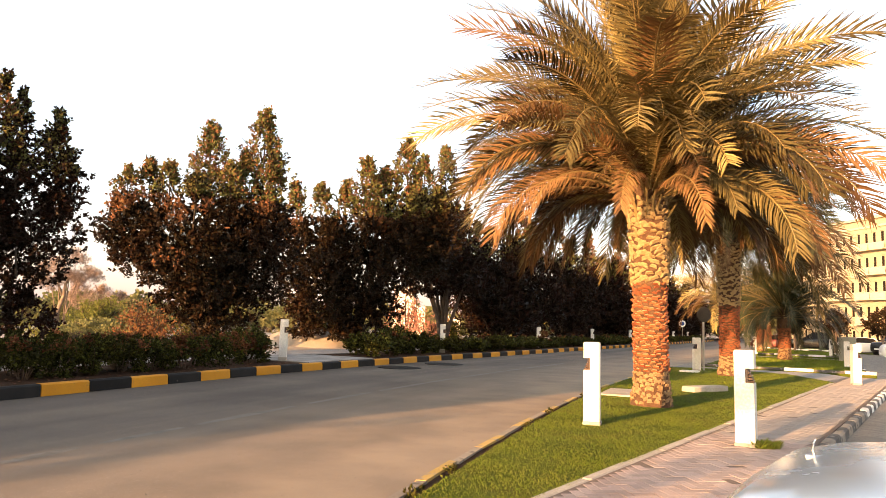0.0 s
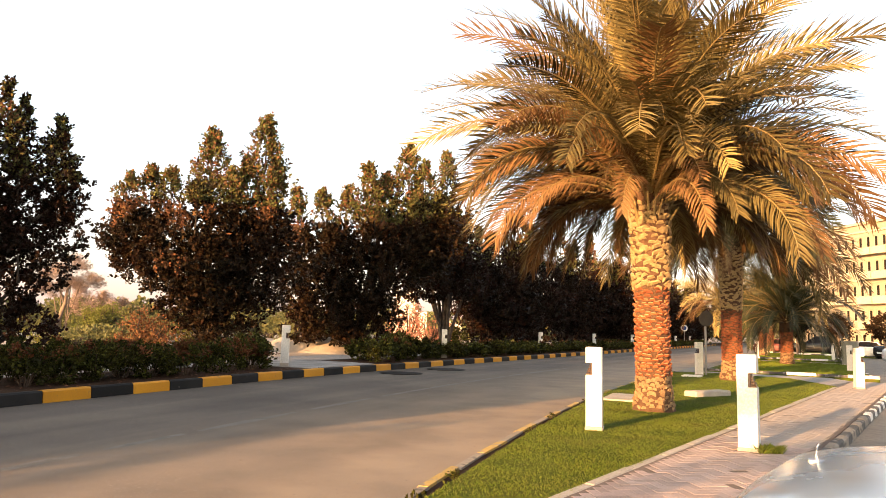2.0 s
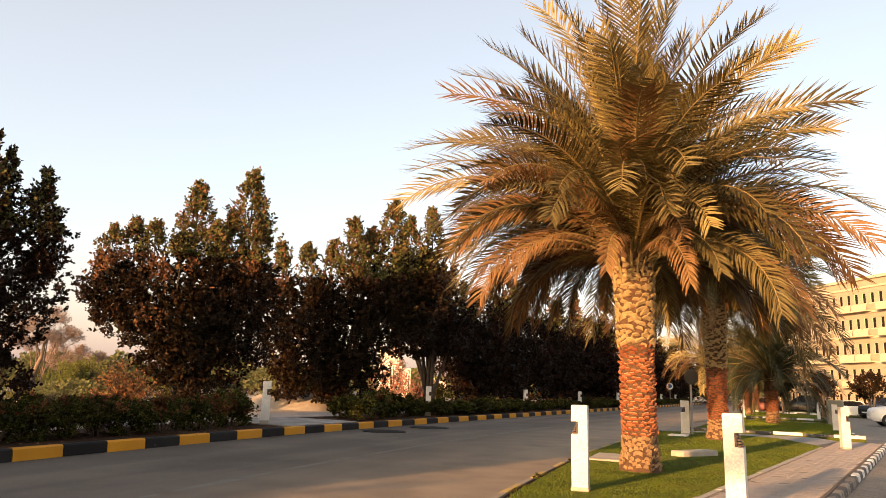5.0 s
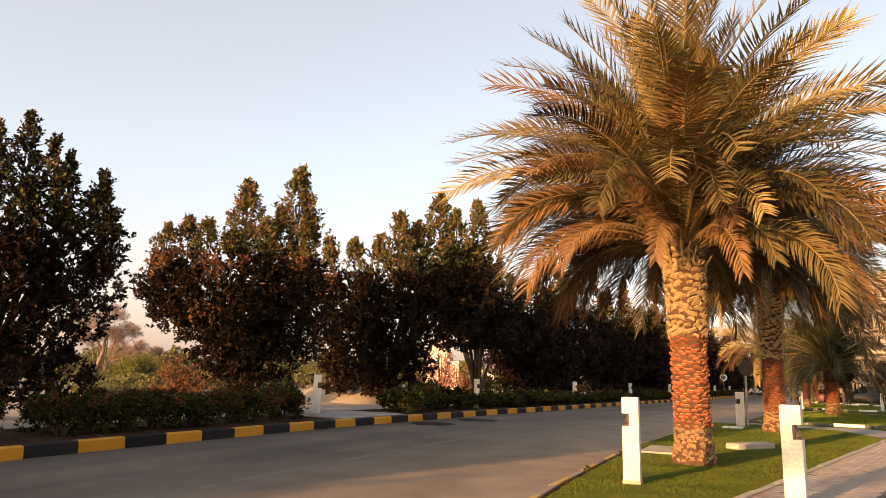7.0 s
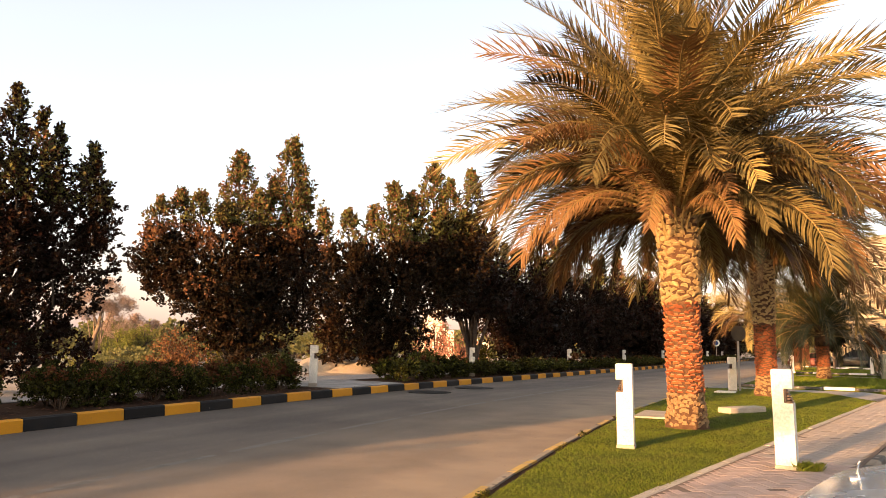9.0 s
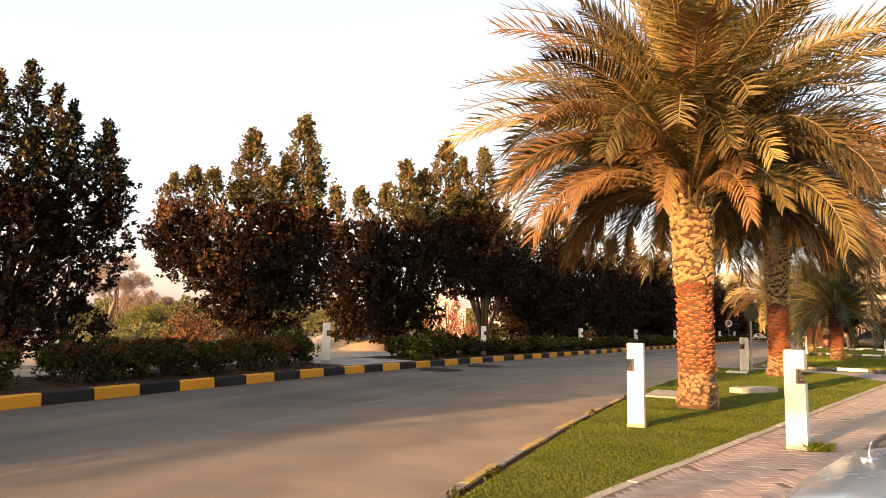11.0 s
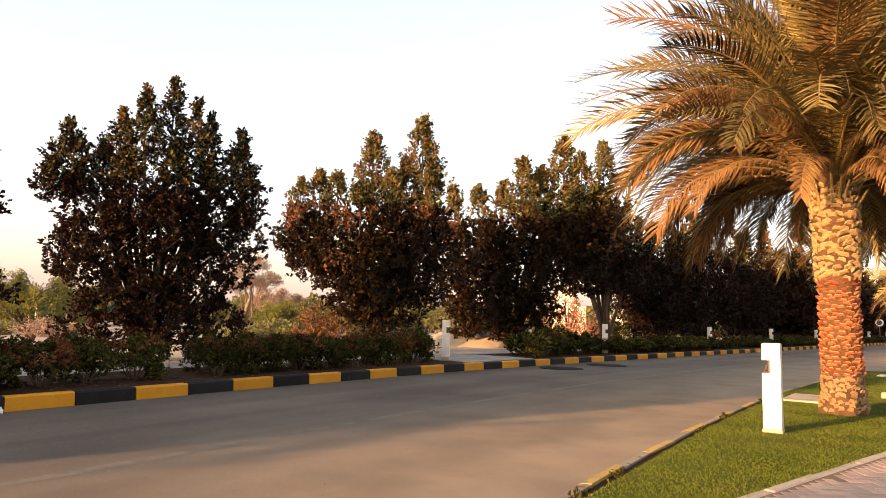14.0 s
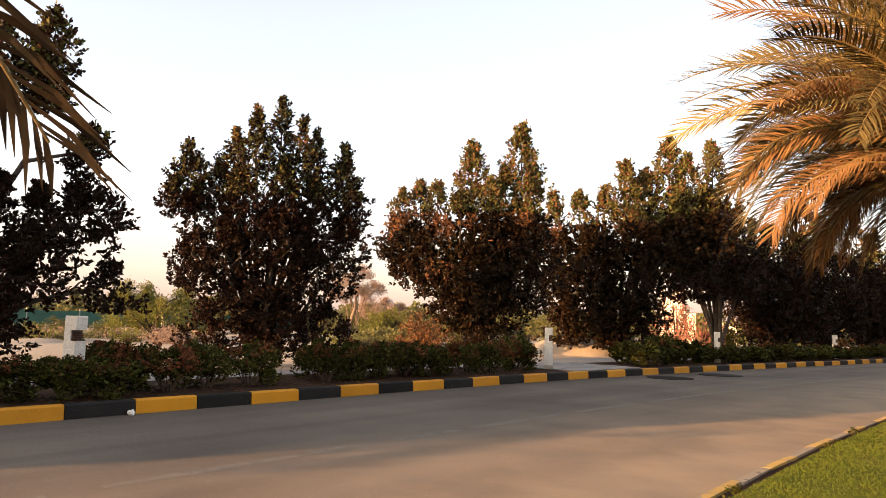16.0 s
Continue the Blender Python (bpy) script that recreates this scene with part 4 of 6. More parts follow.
def tree(place, turn_deg, shape, seed, clusters, size, mat, name="broadleaf_tree", label="dense dark green tree with rusty upper leaves", category="tree", group="roadside trees", bark="bark", per=18, spray=0.13, heart=0, lit_from=0.0, stem=1.0):
    lobes = list(shape)
    r = np.random.default_rng(seed)
    ob = thing(name, label, category, group, Matrix.Translation(place) @ Matrix.Rotation(radians(turn_deg), 4, "Z"))
    b = Build()
    q = random.Random(seed)
    for i, (x, y, f, t, rad) in enumerate(lobes):
        sx, sy = 0.12 * math.cos(i * 2.4), 0.12 * math.sin(i * 2.4)
        pts = [(sx, sy, -0.15), (sx + x * 0.12, sy + y * 0.12, max(0.5, f * 0.35)), (x * 0.6, y * 0.6, f + (t - f) * 0.25), (x + q.uniform(-0.1, 0.1), y, f + (t - f) * 0.6), (x, y, f + (t - f) * 0.93)]
        k = (0.05 + 0.03 * rad) * stem
        b.tube(pts, [k * 1.5, k * 1.15, k * 0.8, k * 0.45, k * 0.12], 7)
        for j in range(5):
            u = q.uniform(0.2, 0.75)
            a = q.uniform(0, 6.28)
            z = f + (t - f) * u
            p0 = Vector((x * (0.6 + 0.4 * u), y * (0.6 + 0.4 * u), z))
            p1 = p0 + Vector((math.cos(a), math.sin(a), 0.7)) * rad * 0.7
            b.tube([p0, p0.lerp(p1, 0.5) + Vector((0, 0, 0.05)), p1], [k * 0.4, k * 0.25, k * 0.08], 5)
    part("trunk", b.mesh("trunk", M[bark]), ob, "several thin stems")
    q = leaf_cloud(r, lobes, clusters, per, size, spray, heart)
    if lit_from:
        # sunlight put into the colour: rusty leaves over the upper part and towards -x, and green ones at the very tips
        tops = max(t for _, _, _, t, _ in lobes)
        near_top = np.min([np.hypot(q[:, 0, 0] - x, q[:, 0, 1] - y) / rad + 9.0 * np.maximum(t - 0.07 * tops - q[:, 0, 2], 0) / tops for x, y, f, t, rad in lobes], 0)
        tip_lit = (near_top < (0.75 if lit_from < 0.8 else 0.6)) & (q[:, 0, 2] > tops * 0.6) & (r.random(len(q)) < (0.65 if lit_from < 0.8 else 0.4))
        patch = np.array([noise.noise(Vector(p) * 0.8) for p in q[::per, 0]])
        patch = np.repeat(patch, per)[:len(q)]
        rusty = ((q[:, 0, 2] - tops * lit_from) * 0.45 - 0.13 * q[:, 0, 0] + 1.3 * patch > 0.05) & ~tip_lit & (r.random(len(q)) < 0.85)
        tagged(part("new_growth", cards("new_growth", q[tip_lit], M["leaf_lit_tip"]), ob, "yellow-green tip leaves, brightened for the sun"), kind="stuff")
        tagged(part("rusty_growth", cards("rusty_growth", q[rusty], M["leaf_sunlit"]), ob, "rusty brown leaves, brightened for the sun"), kind="stuff")
        q = q[~tip_lit & ~rusty]
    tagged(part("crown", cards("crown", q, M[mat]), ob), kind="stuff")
    return ob


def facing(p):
    """The turn that lays a tree's x axis across the camera's view, which its lobes are shaped to fit."""
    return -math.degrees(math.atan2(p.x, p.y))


G = 0.2
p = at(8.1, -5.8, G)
tree(p, facing(p), [(-2.1, 0.2, 4.0, 6.05, 0.66), (-2.05, 0.0, 4.2, 5.6, 0.6), (-2.3, -0.2, 3.8, 5.0, 0.6), (-1.85, -0.1, 3.3, 4.7, 0.6), (-1.3, 0.5, 2.8, 5.8, 0.5), (-0.88, 0.2, 3.0, 6.5, 0.62), (-0.32, -0.4, 3.0, 7.0, 0.62), (-0.7, -0.2, 1.5, 5.4, 0.9), (0.35, 0.2, 3.4, 7.5, 0.62), (0.5, -0.5, 1.5, 5.7, 0.95), (0.93, -0.3, 3.2, 6.85, 0.58), (1.33, 0.3, 2.8, 6.7, 0.6), (1.3, -0.3, 1.4, 5.2, 0.85), (2.15, 0.0, 3.4, 6.25, 0.66), (2.2, 0.0, 3.9, 5.7, 0.6), (2.3, -0.3, 2.6, 5.2, 0.55), (2.2, -0.3, 1.9, 4.2, 0.62), (1.4, -0.6, 0.3, 3.2, 0.95), (-1.7, -0.5, 1.9, 3.5, 0.67), (-1.9, 0.0, 2.0, 3.4, 0.6), (-0.9, -0.7, 0.9, 3.8, 1.05), (0.2, -0.8, 0.2, 4.2, 1.2), (-1.35, -0.3, 0.0, 1.6, 0.85), (0.2, -0.6, 0.0, 2.2, 1.2), (1.75, -0.3, 0.0, 1.7, 0.95)], 21, 4700, 0.092, "leaf_dark", heart=500, lit_from=0.93, per=18, spray=0.11, label="dark broadleaf tree with open upright branches behind a hedge")
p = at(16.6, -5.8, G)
tree(p, facing(p), [(-3.15, 0.1, 3.5, 5.2, 0.6), (-2.8, 0.0, 2.9, 6.2, 0.7), (-2.2, 0.4, 2.2, 6.6, 1.0), (-1.5, -0.3, 2.2, 6.45, 0.95), (-0.25, 0.2, 3.4, 8.1, 1.15), (-0.6, -0.7, 1.0, 6.0, 1.5), (0.5, -0.5, 1.6, 6.6, 1.3), (1.0, 0.3, 2.0, 7.2, 0.95), (1.6, 0.2, 3.6, 8.8, 1.15), (2.0, 0.0, 2.2, 7.3, 0.85), (1.8, -0.6, 1.6, 5.6, 1.4), (-2.25, -0.2, 2.7, 4.6, 0.85), (0.2, -0.8, 0.4, 4.0, 1.4), (-0.95, -0.4, 1.3, 3.8, 1.0), (1.0, -0.4, 0.9, 3.6, 1.2)], 22, 4600, 0.112, "leaf_rust", heart=2600, lit_from=0.58, per=16, spray=0.15)
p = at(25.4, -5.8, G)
tree(p, facing(p), [(-2.9, 0.2, 2.4, 7.6, 1.0), (-1.7, 0.0, 3.0, 7.6, 1.15), (-2.4, -0.5, 1.4, 5.6, 1.4), (-0.6, 0.3, 2.0, 7.8, 1.1), (-1.2, -0.8, 0.6, 5.8, 1.7), (0.4, -0.3, 3.4, 8.9, 1.35), (0.8, -0.5, 1.4, 6.8, 1.7), (1.25, 0.2, 3.6, 8.6, 1.1), (2.3, 0.3, 4.2, 10.0, 1.4), (2.8, -0.5, 3.0, 7.4, 1.6), (3.1, 0.1, 4.0, 9.2, 1.2), (4.1, -0.2, 4.2, 9.7, 1.25), (3.7, -0.4, 3.4, 7.6, 1.3), (-2.2, -0.2, 0.2, 2.8, 1.2), (-0.4, -0.6, 0.2, 3.6, 1.4), (1.25, -0.4, 0.1, 4.0, 1.15)], 23, 4600, 0.145, "leaf_rust", heart=2600, lit_from=0.62, per=16, spray=0.18)
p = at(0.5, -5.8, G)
tree(p, facing(p), [(2.08, 0.1, 5.6, 7.75, 0.66), (1.9, 0.1, 5.4, 7.0, 0.5), (1.2, 0.3, 5.4, 7.3, 0.5), (2.9, -0.2, 4.0, 5.25, 0.62), (3.25, -0.2, 2.8, 3.95, 0.62), (2.7, -0.3, 1.9, 3.95, 0.8), (3.55, -0.2, 1.2, 2.35, 0.62), (2.0, -0.5, 1.2, 3.8, 1.1), (1.3, -0.3, 1.4, 4.0, 1.0), (0.6, -0.7, 0.6, 3.9, 1.4), (-0.2, 0.3, 1.4, 6.8, 1.0), (-1.2, 0.2, 0.8, 7.0, 1.4), (1.4, -0.2, 0.0, 1.6, 0.9), (-2.2, 0, 0.6, 5.6, 1.3)], 24, 2900, 0.11, "leaf_dark", heart=1000, lit_from=0.85, per=16, spray=0.13, label="dark broadleaf tree beside the road behind a hedge")


def plain_lobes(seed, h, w):
    q = random.Random(seed)
    out = []
    for i in range(9):
        a, d = q.uniform(0, 6.28), w * q.uniform(0.2, 0.85)
        out.append((d * math.cos(a), d * math.sin(a), q.uniform(0.4, 2.0) + 2.6 * (seed == 60), h * q.uniform(0.62, 1.12), w * q.uniform(0.34, 0.56)))
    return out + [(0, 0, 0.2 if seed != 60 else 2.7, h * 0.6, w * 0.55), (w * 0.5, 0, 0.1 if seed != 60 else 2.7, h * 0.4 + 1.8 * (seed == 60), w * 0.5), (-w * 0.5, 0, 0.1 if seed != 60 else 2.7, h * 0.4 + 1.8 * (seed == 60), w * 0.5)]


for i, (s, h, w) in enumerate([(34.2, 8.3, 3.4), (41.5, 8.4, 3.5), (49.0, 9.6, 3.8), (57.0, 9.2, 3.8), (65.5, 9.6, 4.0), (74.0, 9.0, 4.0), (83.5, 9.0, 4.2), (94.0, 9.0, 4.6), (106.0, 9.2, 5.0), (120.0, 9.5, 5.2), (136.0, 9.5, 5.6)]):
    p = at(s, -5.6 + 0.5 * math.sin(i * 2.1), G)
    tree(p, 40 * i, plain_lobes(60 + i, h, w), 70 + i, 1700 if s < 70 else 700, 0.19 if s < 60 else 0.30, "leaf_dark", label="dense dark green roadside tree in a row", per=14 if s < 60 else 12, spray=0.2 if s < 60 else 0.35, heart=1500, lit_from=0.85)
# two unseen trees added behind the viewer, to shade the road and hedge
for i in range(2):
    p = at(-7.5 - 7.8 * i, -5.9, G)
    tree(p, 60 * i, plain_lobes(90 + i, 7.6, 3.2), 95 + i, 900, 0.26, "leaf_dark", label="dense dark green roadside tree in a row", per=10, spray=0.3, heart=3000)
# trees where the road ends in the distance
for i, (x, y, h, w) in enumerate([(58, 118, 9, 5), (66, 122, 8, 5), (52, 128, 10, 6), (75, 130, 9, 6), (44, 140, 10, 7), (62, 146, 11, 7)]):
    tree(Vector((x, y, -0.05)), 50 * i, plain_lobes(120 + i, h, w), 130 + i, 600, 0.4, "leaf_acacia", label="distant green tree at the end of the road", group="distant trees", per=10, spray=0.5)


# ---- hedge shrubs ----
def shrub_meshes(seed, rusty, near=True):
    """Open stems below, and a flat-topped mound of small leaves, the topmost of them rusty, and brightened in place of
    sun.
    """
    r = np.random.default_rng(seed)
    q = random.Random(seed)
    lobes = [(0.5 * math.cos(a) * q.uniform(0.5, 1.0), 0.42 * math.sin(a) * q.uniform(0.5, 1.0), q.uniform(0.20, 0.34), q.uniform(0.74, 0.94), q.uniform(0.26, 0.36)) for a in [0.7 * k + q.uniform(-0.2, 0.2) for k in range(9)]]
    lobes += [(q.uniform(-0.2, 0.2), q.uniform(-0.2, 0.2), 0.2, q.uniform(0.84, 0.96), 0.36) for _ in range(3)]
    lobes += [(0.42 * math.cos(a), 0.36 * math.sin(a), 0.02, q.uniform(0.35, 0.5), 0.22) for a in (q.uniform(0, 3), q.uniform(3, 6))]
    b = Build()
    for i in range(11):
        a, k = i * 0.57 + q.uniform(-0.2, 0.2), q.uniform(0.7, 1.2)
        b.tube([(0.05 * math.cos(a), 0.05 * math.sin(a), -0.05), (0.17 * k * math.cos(a), 0.17 * k * math.sin(a), 0.22), (0.40 * k * math.cos(a), 0.40 * k * math.sin(a), 0.62)], [0.012, 0.009, 0.004], 5)
    leaves = leaf_cloud(r, lobes, 560, 13, 0.048, 0.05, 250, 4.0, -0.06) if near else leaf_cloud(r, lobes, 170, 9, 0.10, 0.06, 150, 4.5)
    high = leaves[:, 0, 2] + r.normal(size=len(leaves)) * 0.05
    patch = np.array([noise.noise(Vector(p) * 3.2 + Vector((seed, 0, 0))) for p in leaves[:, 0]])
    # rust on the tops, brighter than its own tone for sun on the hedge
    turned = (high > (0.42 if rusty else 0.62)) & (patch > (-0.12 if rusty else 0.10)) & (r.random(len(leaves)) < 0.85)
    turned &= near | (high > 0.85)
    return b.mesh("woody_base", M["twig_brown"]), cards("foliage", leaves[~turned], M["leaf_hedge"]), cards("tip_leaves", leaves[turned], M["leaf_red"])


SHRUBS = []
for i in range(16):         # eight kinds for the near hedge, eight lighter ones for the far
    rusty = i % 8 in (1, 4, 6)
    stems, leaf, tips = shrub_meshes(200 + i, rusty, i < 8)
    ob = thing("hedge_shrub", "reddish-topped shrub with bare stems in the roadside hedge" if rusty else "green flat-topped shrub with bare stems in the hedge", "shrub", "roadside hedge")
    part("woody_base", stems, ob, "bare thin stems")
    part("foliage", leaf, ob)
    part("tip_leaves", tips, ob, "rusty red leaf tips")
    SHRUBS.append(ob)
rng = random.Random(12)
spots = []
s = -9.0
while s < 110:
    if not 13.95 < s < 18.9:
        spots.append((s, -1.1 + rng.uniform(-0.2, 0.15)))
        if rng.random() < (0.45 if s < 14.7 else 0.6):
            spots.append((s + 0.45, -1.85 + rng.uniform(-0.2, 0.2)))
    s += rng.uniform(0.78, 1.0) if s < 14 else rng.uniform(0.95, 1.35) if s < 60 else rng.uniform(1.1, 1.5)
spots = [(s, n) for s, n in spots if not 5.05 < s < 6.6 and not 0.9 < s < 2.4] + [(1.0, -1.0), (1.5, -0.72), (2.05, -0.75), (2.4, -1.2)]      # a shrub is missing here
used = set()
for s, n in spots:
    k = rng.uniform(0.9, 1.1) * (1.0 if s < 14 else rng.uniform(0.85, 1.3))
    tall = 0.70 if s < 2.3 else rng.uniform(0.84, 0.94) if s < 14 else k * rng.uniform(0.78, 0.95) if s < 24 else k * rng.uniform(0.52, 0.68)
    mm = along(s, n, 0.19) @ pose(0, 0, 0, 0, 0, rng.uniform(0, 360))
    which = rng.choice((0, 1, 2, 3, 4, 5, 6, 7) if s < 14.7 else (0, 2, 3, 5, 7)) + (0 if s < 16 else 8)
    ob = SHRUBS[which] if which not in used else copy_thing(SHRUBS[which], mm)
    ob.matrix_world = mm
    ob.scale = (k, k, tall)
    used.add(which)
for which in set(range(16)) - used:
    for ob in (*SHRUBS[which].children, SHRUBS[which]):
        bpy.data.objects.remove(ob)

# ---- far side: clearing between the hedges, and the field behind the trees ----
clearing = thing("clearing_paving", "grey square paving slabs across the bed", "pavement", kind="structure")
part("base", prism([tuple(at(18.5, -2.8)[:2]), tuple(at(14.75, -2.8)[:2]), tuple(at(14.75, -0.17)[:2]), tuple(at(18.5, -0.17)[:2])][::-1], 0.0, 0.208).mesh("base", M["joint"]), clearing)
slab_mesh = Build().box(-0.192, -0.192, 0.0, 0.192, 0.192, 0.03, 0.006).mesh("paving_slab", M["slab"])
rng = random.Random(31)
for i in range(9):
    for j in range(12):
        s, n = 15.0 + 0.4 * i, -0.40 - 0.4 * j
        part("paving_slab", slab_mesh, clearing, m=along(s, n, (0.203 if n > -2.8 else 0.213) + rng.uniform(-0.004, 0.004)) @ pose(0, 0, 0, rng.uniform(-0.6, 0.6), rng.uniform(-0.6, 0.6), rng.uniform(-0.7, 0.7)))


def polar(azimuth, dist, z=0.0):
    a = radians(azimuth)
    return Vector((dist * math.sin(a), dist * math.cos(a), z))


def ridge(name, a, b_, width, height, seed, mat, label):
    """A low bank of sand between two places."""
    q = Build()
    a, b_ = Vector(a), Vector(b_)
    side = (b_ - a).cross(Vector((0, 0, 1))).normalized()
    nx, ny = 26, 11
    for i in range(nx):
        u = i / (nx - 1)
        for j in range(ny):
            v = j / (ny - 1) * 2 - 1
            p = a.lerp(b_, u) + side * v * width
            hgt = height * math.cos(v * math.pi / 2) ** 1.2 * math.sin(math.pi * min(max(u, 0.0), 1.0)) ** 0.5
            hgt *= 0.85 + 0.4 * noise.noise((p.x * 0.5 + seed, p.y * 0.5, 0.3))
            q.v.append((p.x, p.y, 0.1 + hgt))
    q.f = [(i * ny + j, (i + 1) * ny + j, (i + 1) * ny + j + 1, i * ny + j + 1) for i in range(nx - 1) for j in range(ny - 1)]
    return solid(name, q.mesh(name, M[mat], True), label, "sand bank", kind="structure")


ridge("sand_bank_clearing", polar(-13.5, 36), polar(-6.0, 33), 3.0, 1.15, 1, "sand", "sunlit sand bank behind the clearing")
ridge("sand_bank_field", polar(-58, 30), polar(-44, 38), 2.2, 0.4, 2, "sand", "low pale sand bank in the field")
ridge("sand_bank_far", polar(-36, 48), polar(-24, 44), 2.0, 0.5, 3, "sand", "low pale sand bank in the field")

# pale wall panels set by camera bearing, to match a bright patch between the trees
wall = thing("boundary_wall", "sunlit pale plastered boundary wall behind trees", "wall", kind="structure")
for az0, az1, dist, hgt in ((-3.6, -2.3, 49, 4.0), (-2.0, -1.3, 49, 2.6), (0.7, 1.6, 50, 1.9)):
    wa, wb = polar(az0, dist), polar(az1, dist)
    c, half = (wa + wb) / 2, (wb - wa).length / 2
    rot = math.degrees(math.atan2(wb.y - wa.y, wb.x - wa.x))
    part("wall_panel", Build().box(-half, -0.1, -0.1, half, 0.1, hgt, 0.015).mesh("wall_panel", M["wall_pale"]), wall, m=pose(c.x, c.y, 0.0, 0, 0, rot))
    part("pier", Build().box(-0.17, -0.17, -0.1, 0.17, 0.17, hgt + 0.12, 0.02).mesh("pier", M["wall_pale"]), wall, m=pose(wa.x - 0.19, wa.y, 0.0, 0, 0, rot))


def scrub(place, w, h, seed, mat="leaf_acacia", count=420, size=0.17, label="yellow-green desert thorn bush on the sand", name="thorn_bush"):
    q = random.Random(seed)
    lobes = [(w * q.uniform(-0.7, 0.7), w * q.uniform(-0.6, 0.6), h * q.uniform(0.02, 0.3), h * q.uniform(0.6, 1.0), w * q.uniform(0.3, 0.5)) for _ in range(8)]
    return tree(place, q.uniform(0, 360), lobes, seed, count, size, mat, name, label, "bush", "desert scrub", "bark", per=12, spray=0.3)


scrub(polar(-44.2, 42, 0.0), 2.6, 3.4, 301, "leaf_bush", 1500, 0.10)
for i, (az_, d_, w_, h_) in enumerate([(-52.0, 46, 0.9, 0.8), (-49.9, 50, 1.1, 1.2), (-47.4, 49, 0.8, 1.0), (-41.2, 45, 1.2, 1.3)]):
    scrub(polar(az_, d_, 0.0), w_, h_, 340 + i, "leaf_bush" if i % 3 == 0 else "leaf_acacia", 170, 0.11)
for i, (az_, d_) in enumerate([(-53.4, 34), (-51.2, 38), (-50.4, 33), (-48.6, 36), (-46.6, 39), (-45.4, 34.5), (-42.6, 38), (-40.4, 36), (-29.8, 38), (-27.4, 36)]):
    scrub(polar(az_, d_, 0.0), 1.0 + 0.1 * (i % 4), 0.5 + 0.12 * (i % 3), 360 + i, ("leaf_acacia", "twig", "leaf_bush")[i % 3], 110, 0.08, "low dry grey-green scrub on the sand", "desert_shrub")
scrub(polar(-47.5, 60, 0.0), 4.0, 3.6, 302, size=0.25)
scrub(polar(-40.5, 58, 0.0), 4.0, 3.0, 303, size=0.25)
scrub(polar(-36.5, 62, 0.0), 5.0, 3.4, 304, size=0.25)
scrub(polar(-24.0, 46, 0.0), 3.2, 1.7, 305)
scrub(polar(-25.6, 40, 0.0), 2.4, 1.0, 306)
scrub(polar(-22.6, 52, 0.0), 3.6, 2.4, 307, size=0.22)
scrub(polar(-31.0, 60, 0.0), 4.0, 2.2, 308, size=0.22)
scrub(polar(-11.0, 46, 0.0), 2.4, 2.2, 309)
scrub(polar(-8.5, 52, 0.0), 3.0, 2.0, 310)
scrub(polar(-14.0, 60, 0.0), 4.0, 3.0, 311, size=0.25)
scrub(polar(-43.0, 33, 0.0), 1.3, 1.0, 315, "twig", 420, 0.075, label="dry grey-brown desert bush on the sand", name="dry_bush")
scrub(polar(-23.6, 38, 0.0), 1.6, 0.9, 317, count=240, size=0.1)
# sparse bushes added to mottle the pale panels behind them
scrub(polar(-2.7, 44, 0.0), 1.7, 3.9, 320, "leaf_pink", 170, 0.12, "pinkish sunlit bush before the boundary wall", "undergrowth_bush")
scrub(polar(1.0, 44, 0.0), 1.0, 1.8, 321, "leaf_hedge", 110, 0.14, "green bush before the boundary wall", "undergrowth_bush")
scrub(polar(-1.1, 43.0, 0.0), 1.2, 2.4, 322, "leaf_pink", 110, 0.12, "pinkish sunlit bush before the boundary wall", "undergrowth_bush")
# sunlit bush, its sun put into the leaf colour, and dry undergrowth at the second tree's foot
scrub(at(14.9, -6.6, 0.15), 0.7, 1.7, 318, "leaf_sunlit", 260, 0.075, "rusty sunlit bush under a roadside tree", "undergrowth_bush")
scrub(at(19.6, -9.5, 0.15), 1.3, 1.5, 319, "leaf_hedge", 220, 0.10, "green bush beside the clearing", "undergrowth_bush")


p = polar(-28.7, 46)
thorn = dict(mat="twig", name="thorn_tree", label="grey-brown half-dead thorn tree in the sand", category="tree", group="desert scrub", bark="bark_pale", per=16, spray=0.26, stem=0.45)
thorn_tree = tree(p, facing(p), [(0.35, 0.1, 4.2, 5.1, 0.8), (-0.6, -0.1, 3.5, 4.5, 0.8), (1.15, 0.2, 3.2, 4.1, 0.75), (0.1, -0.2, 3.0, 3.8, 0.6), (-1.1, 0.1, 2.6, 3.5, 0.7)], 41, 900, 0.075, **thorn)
part("bole", Build().tube([(-0.45, 0, -0.2), (-0.3, 0.05, 1.2), (0.0, 0.0, 2.3), (0.05, 0.0, 3.0), (0.3, 0.1, 3.9)], [0.17, 0.13, 0.11, 0.08, 0.04], 9).mesh("bole", M["bark_pale"], True), thorn_tree, "pale leaning trunk")
part("bole", Build().tube([(-0.02, 0, 2.25), (-0.3, 0.0, 2.9), (-0.5, 0.0, 3.7)], [0.08, 0.06, 0.03], 8).mesh("bole", M["bark_pale"], True), thorn_tree, "pale forked limb")
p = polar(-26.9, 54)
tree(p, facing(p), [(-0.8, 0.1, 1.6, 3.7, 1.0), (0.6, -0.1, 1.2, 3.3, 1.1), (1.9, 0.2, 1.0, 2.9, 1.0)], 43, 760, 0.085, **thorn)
scrub(polar(-26.8, 45), 2.2, 2.4, 331, "leaf_bush", count=900, size=0.085)
scrub(polar(-29.5, 50), 2.4, 2.3, 332, count=800, size=0.09)
scrub(polar(-24.8, 56), 2.6, 2.9, 333, count=800, size=0.10)

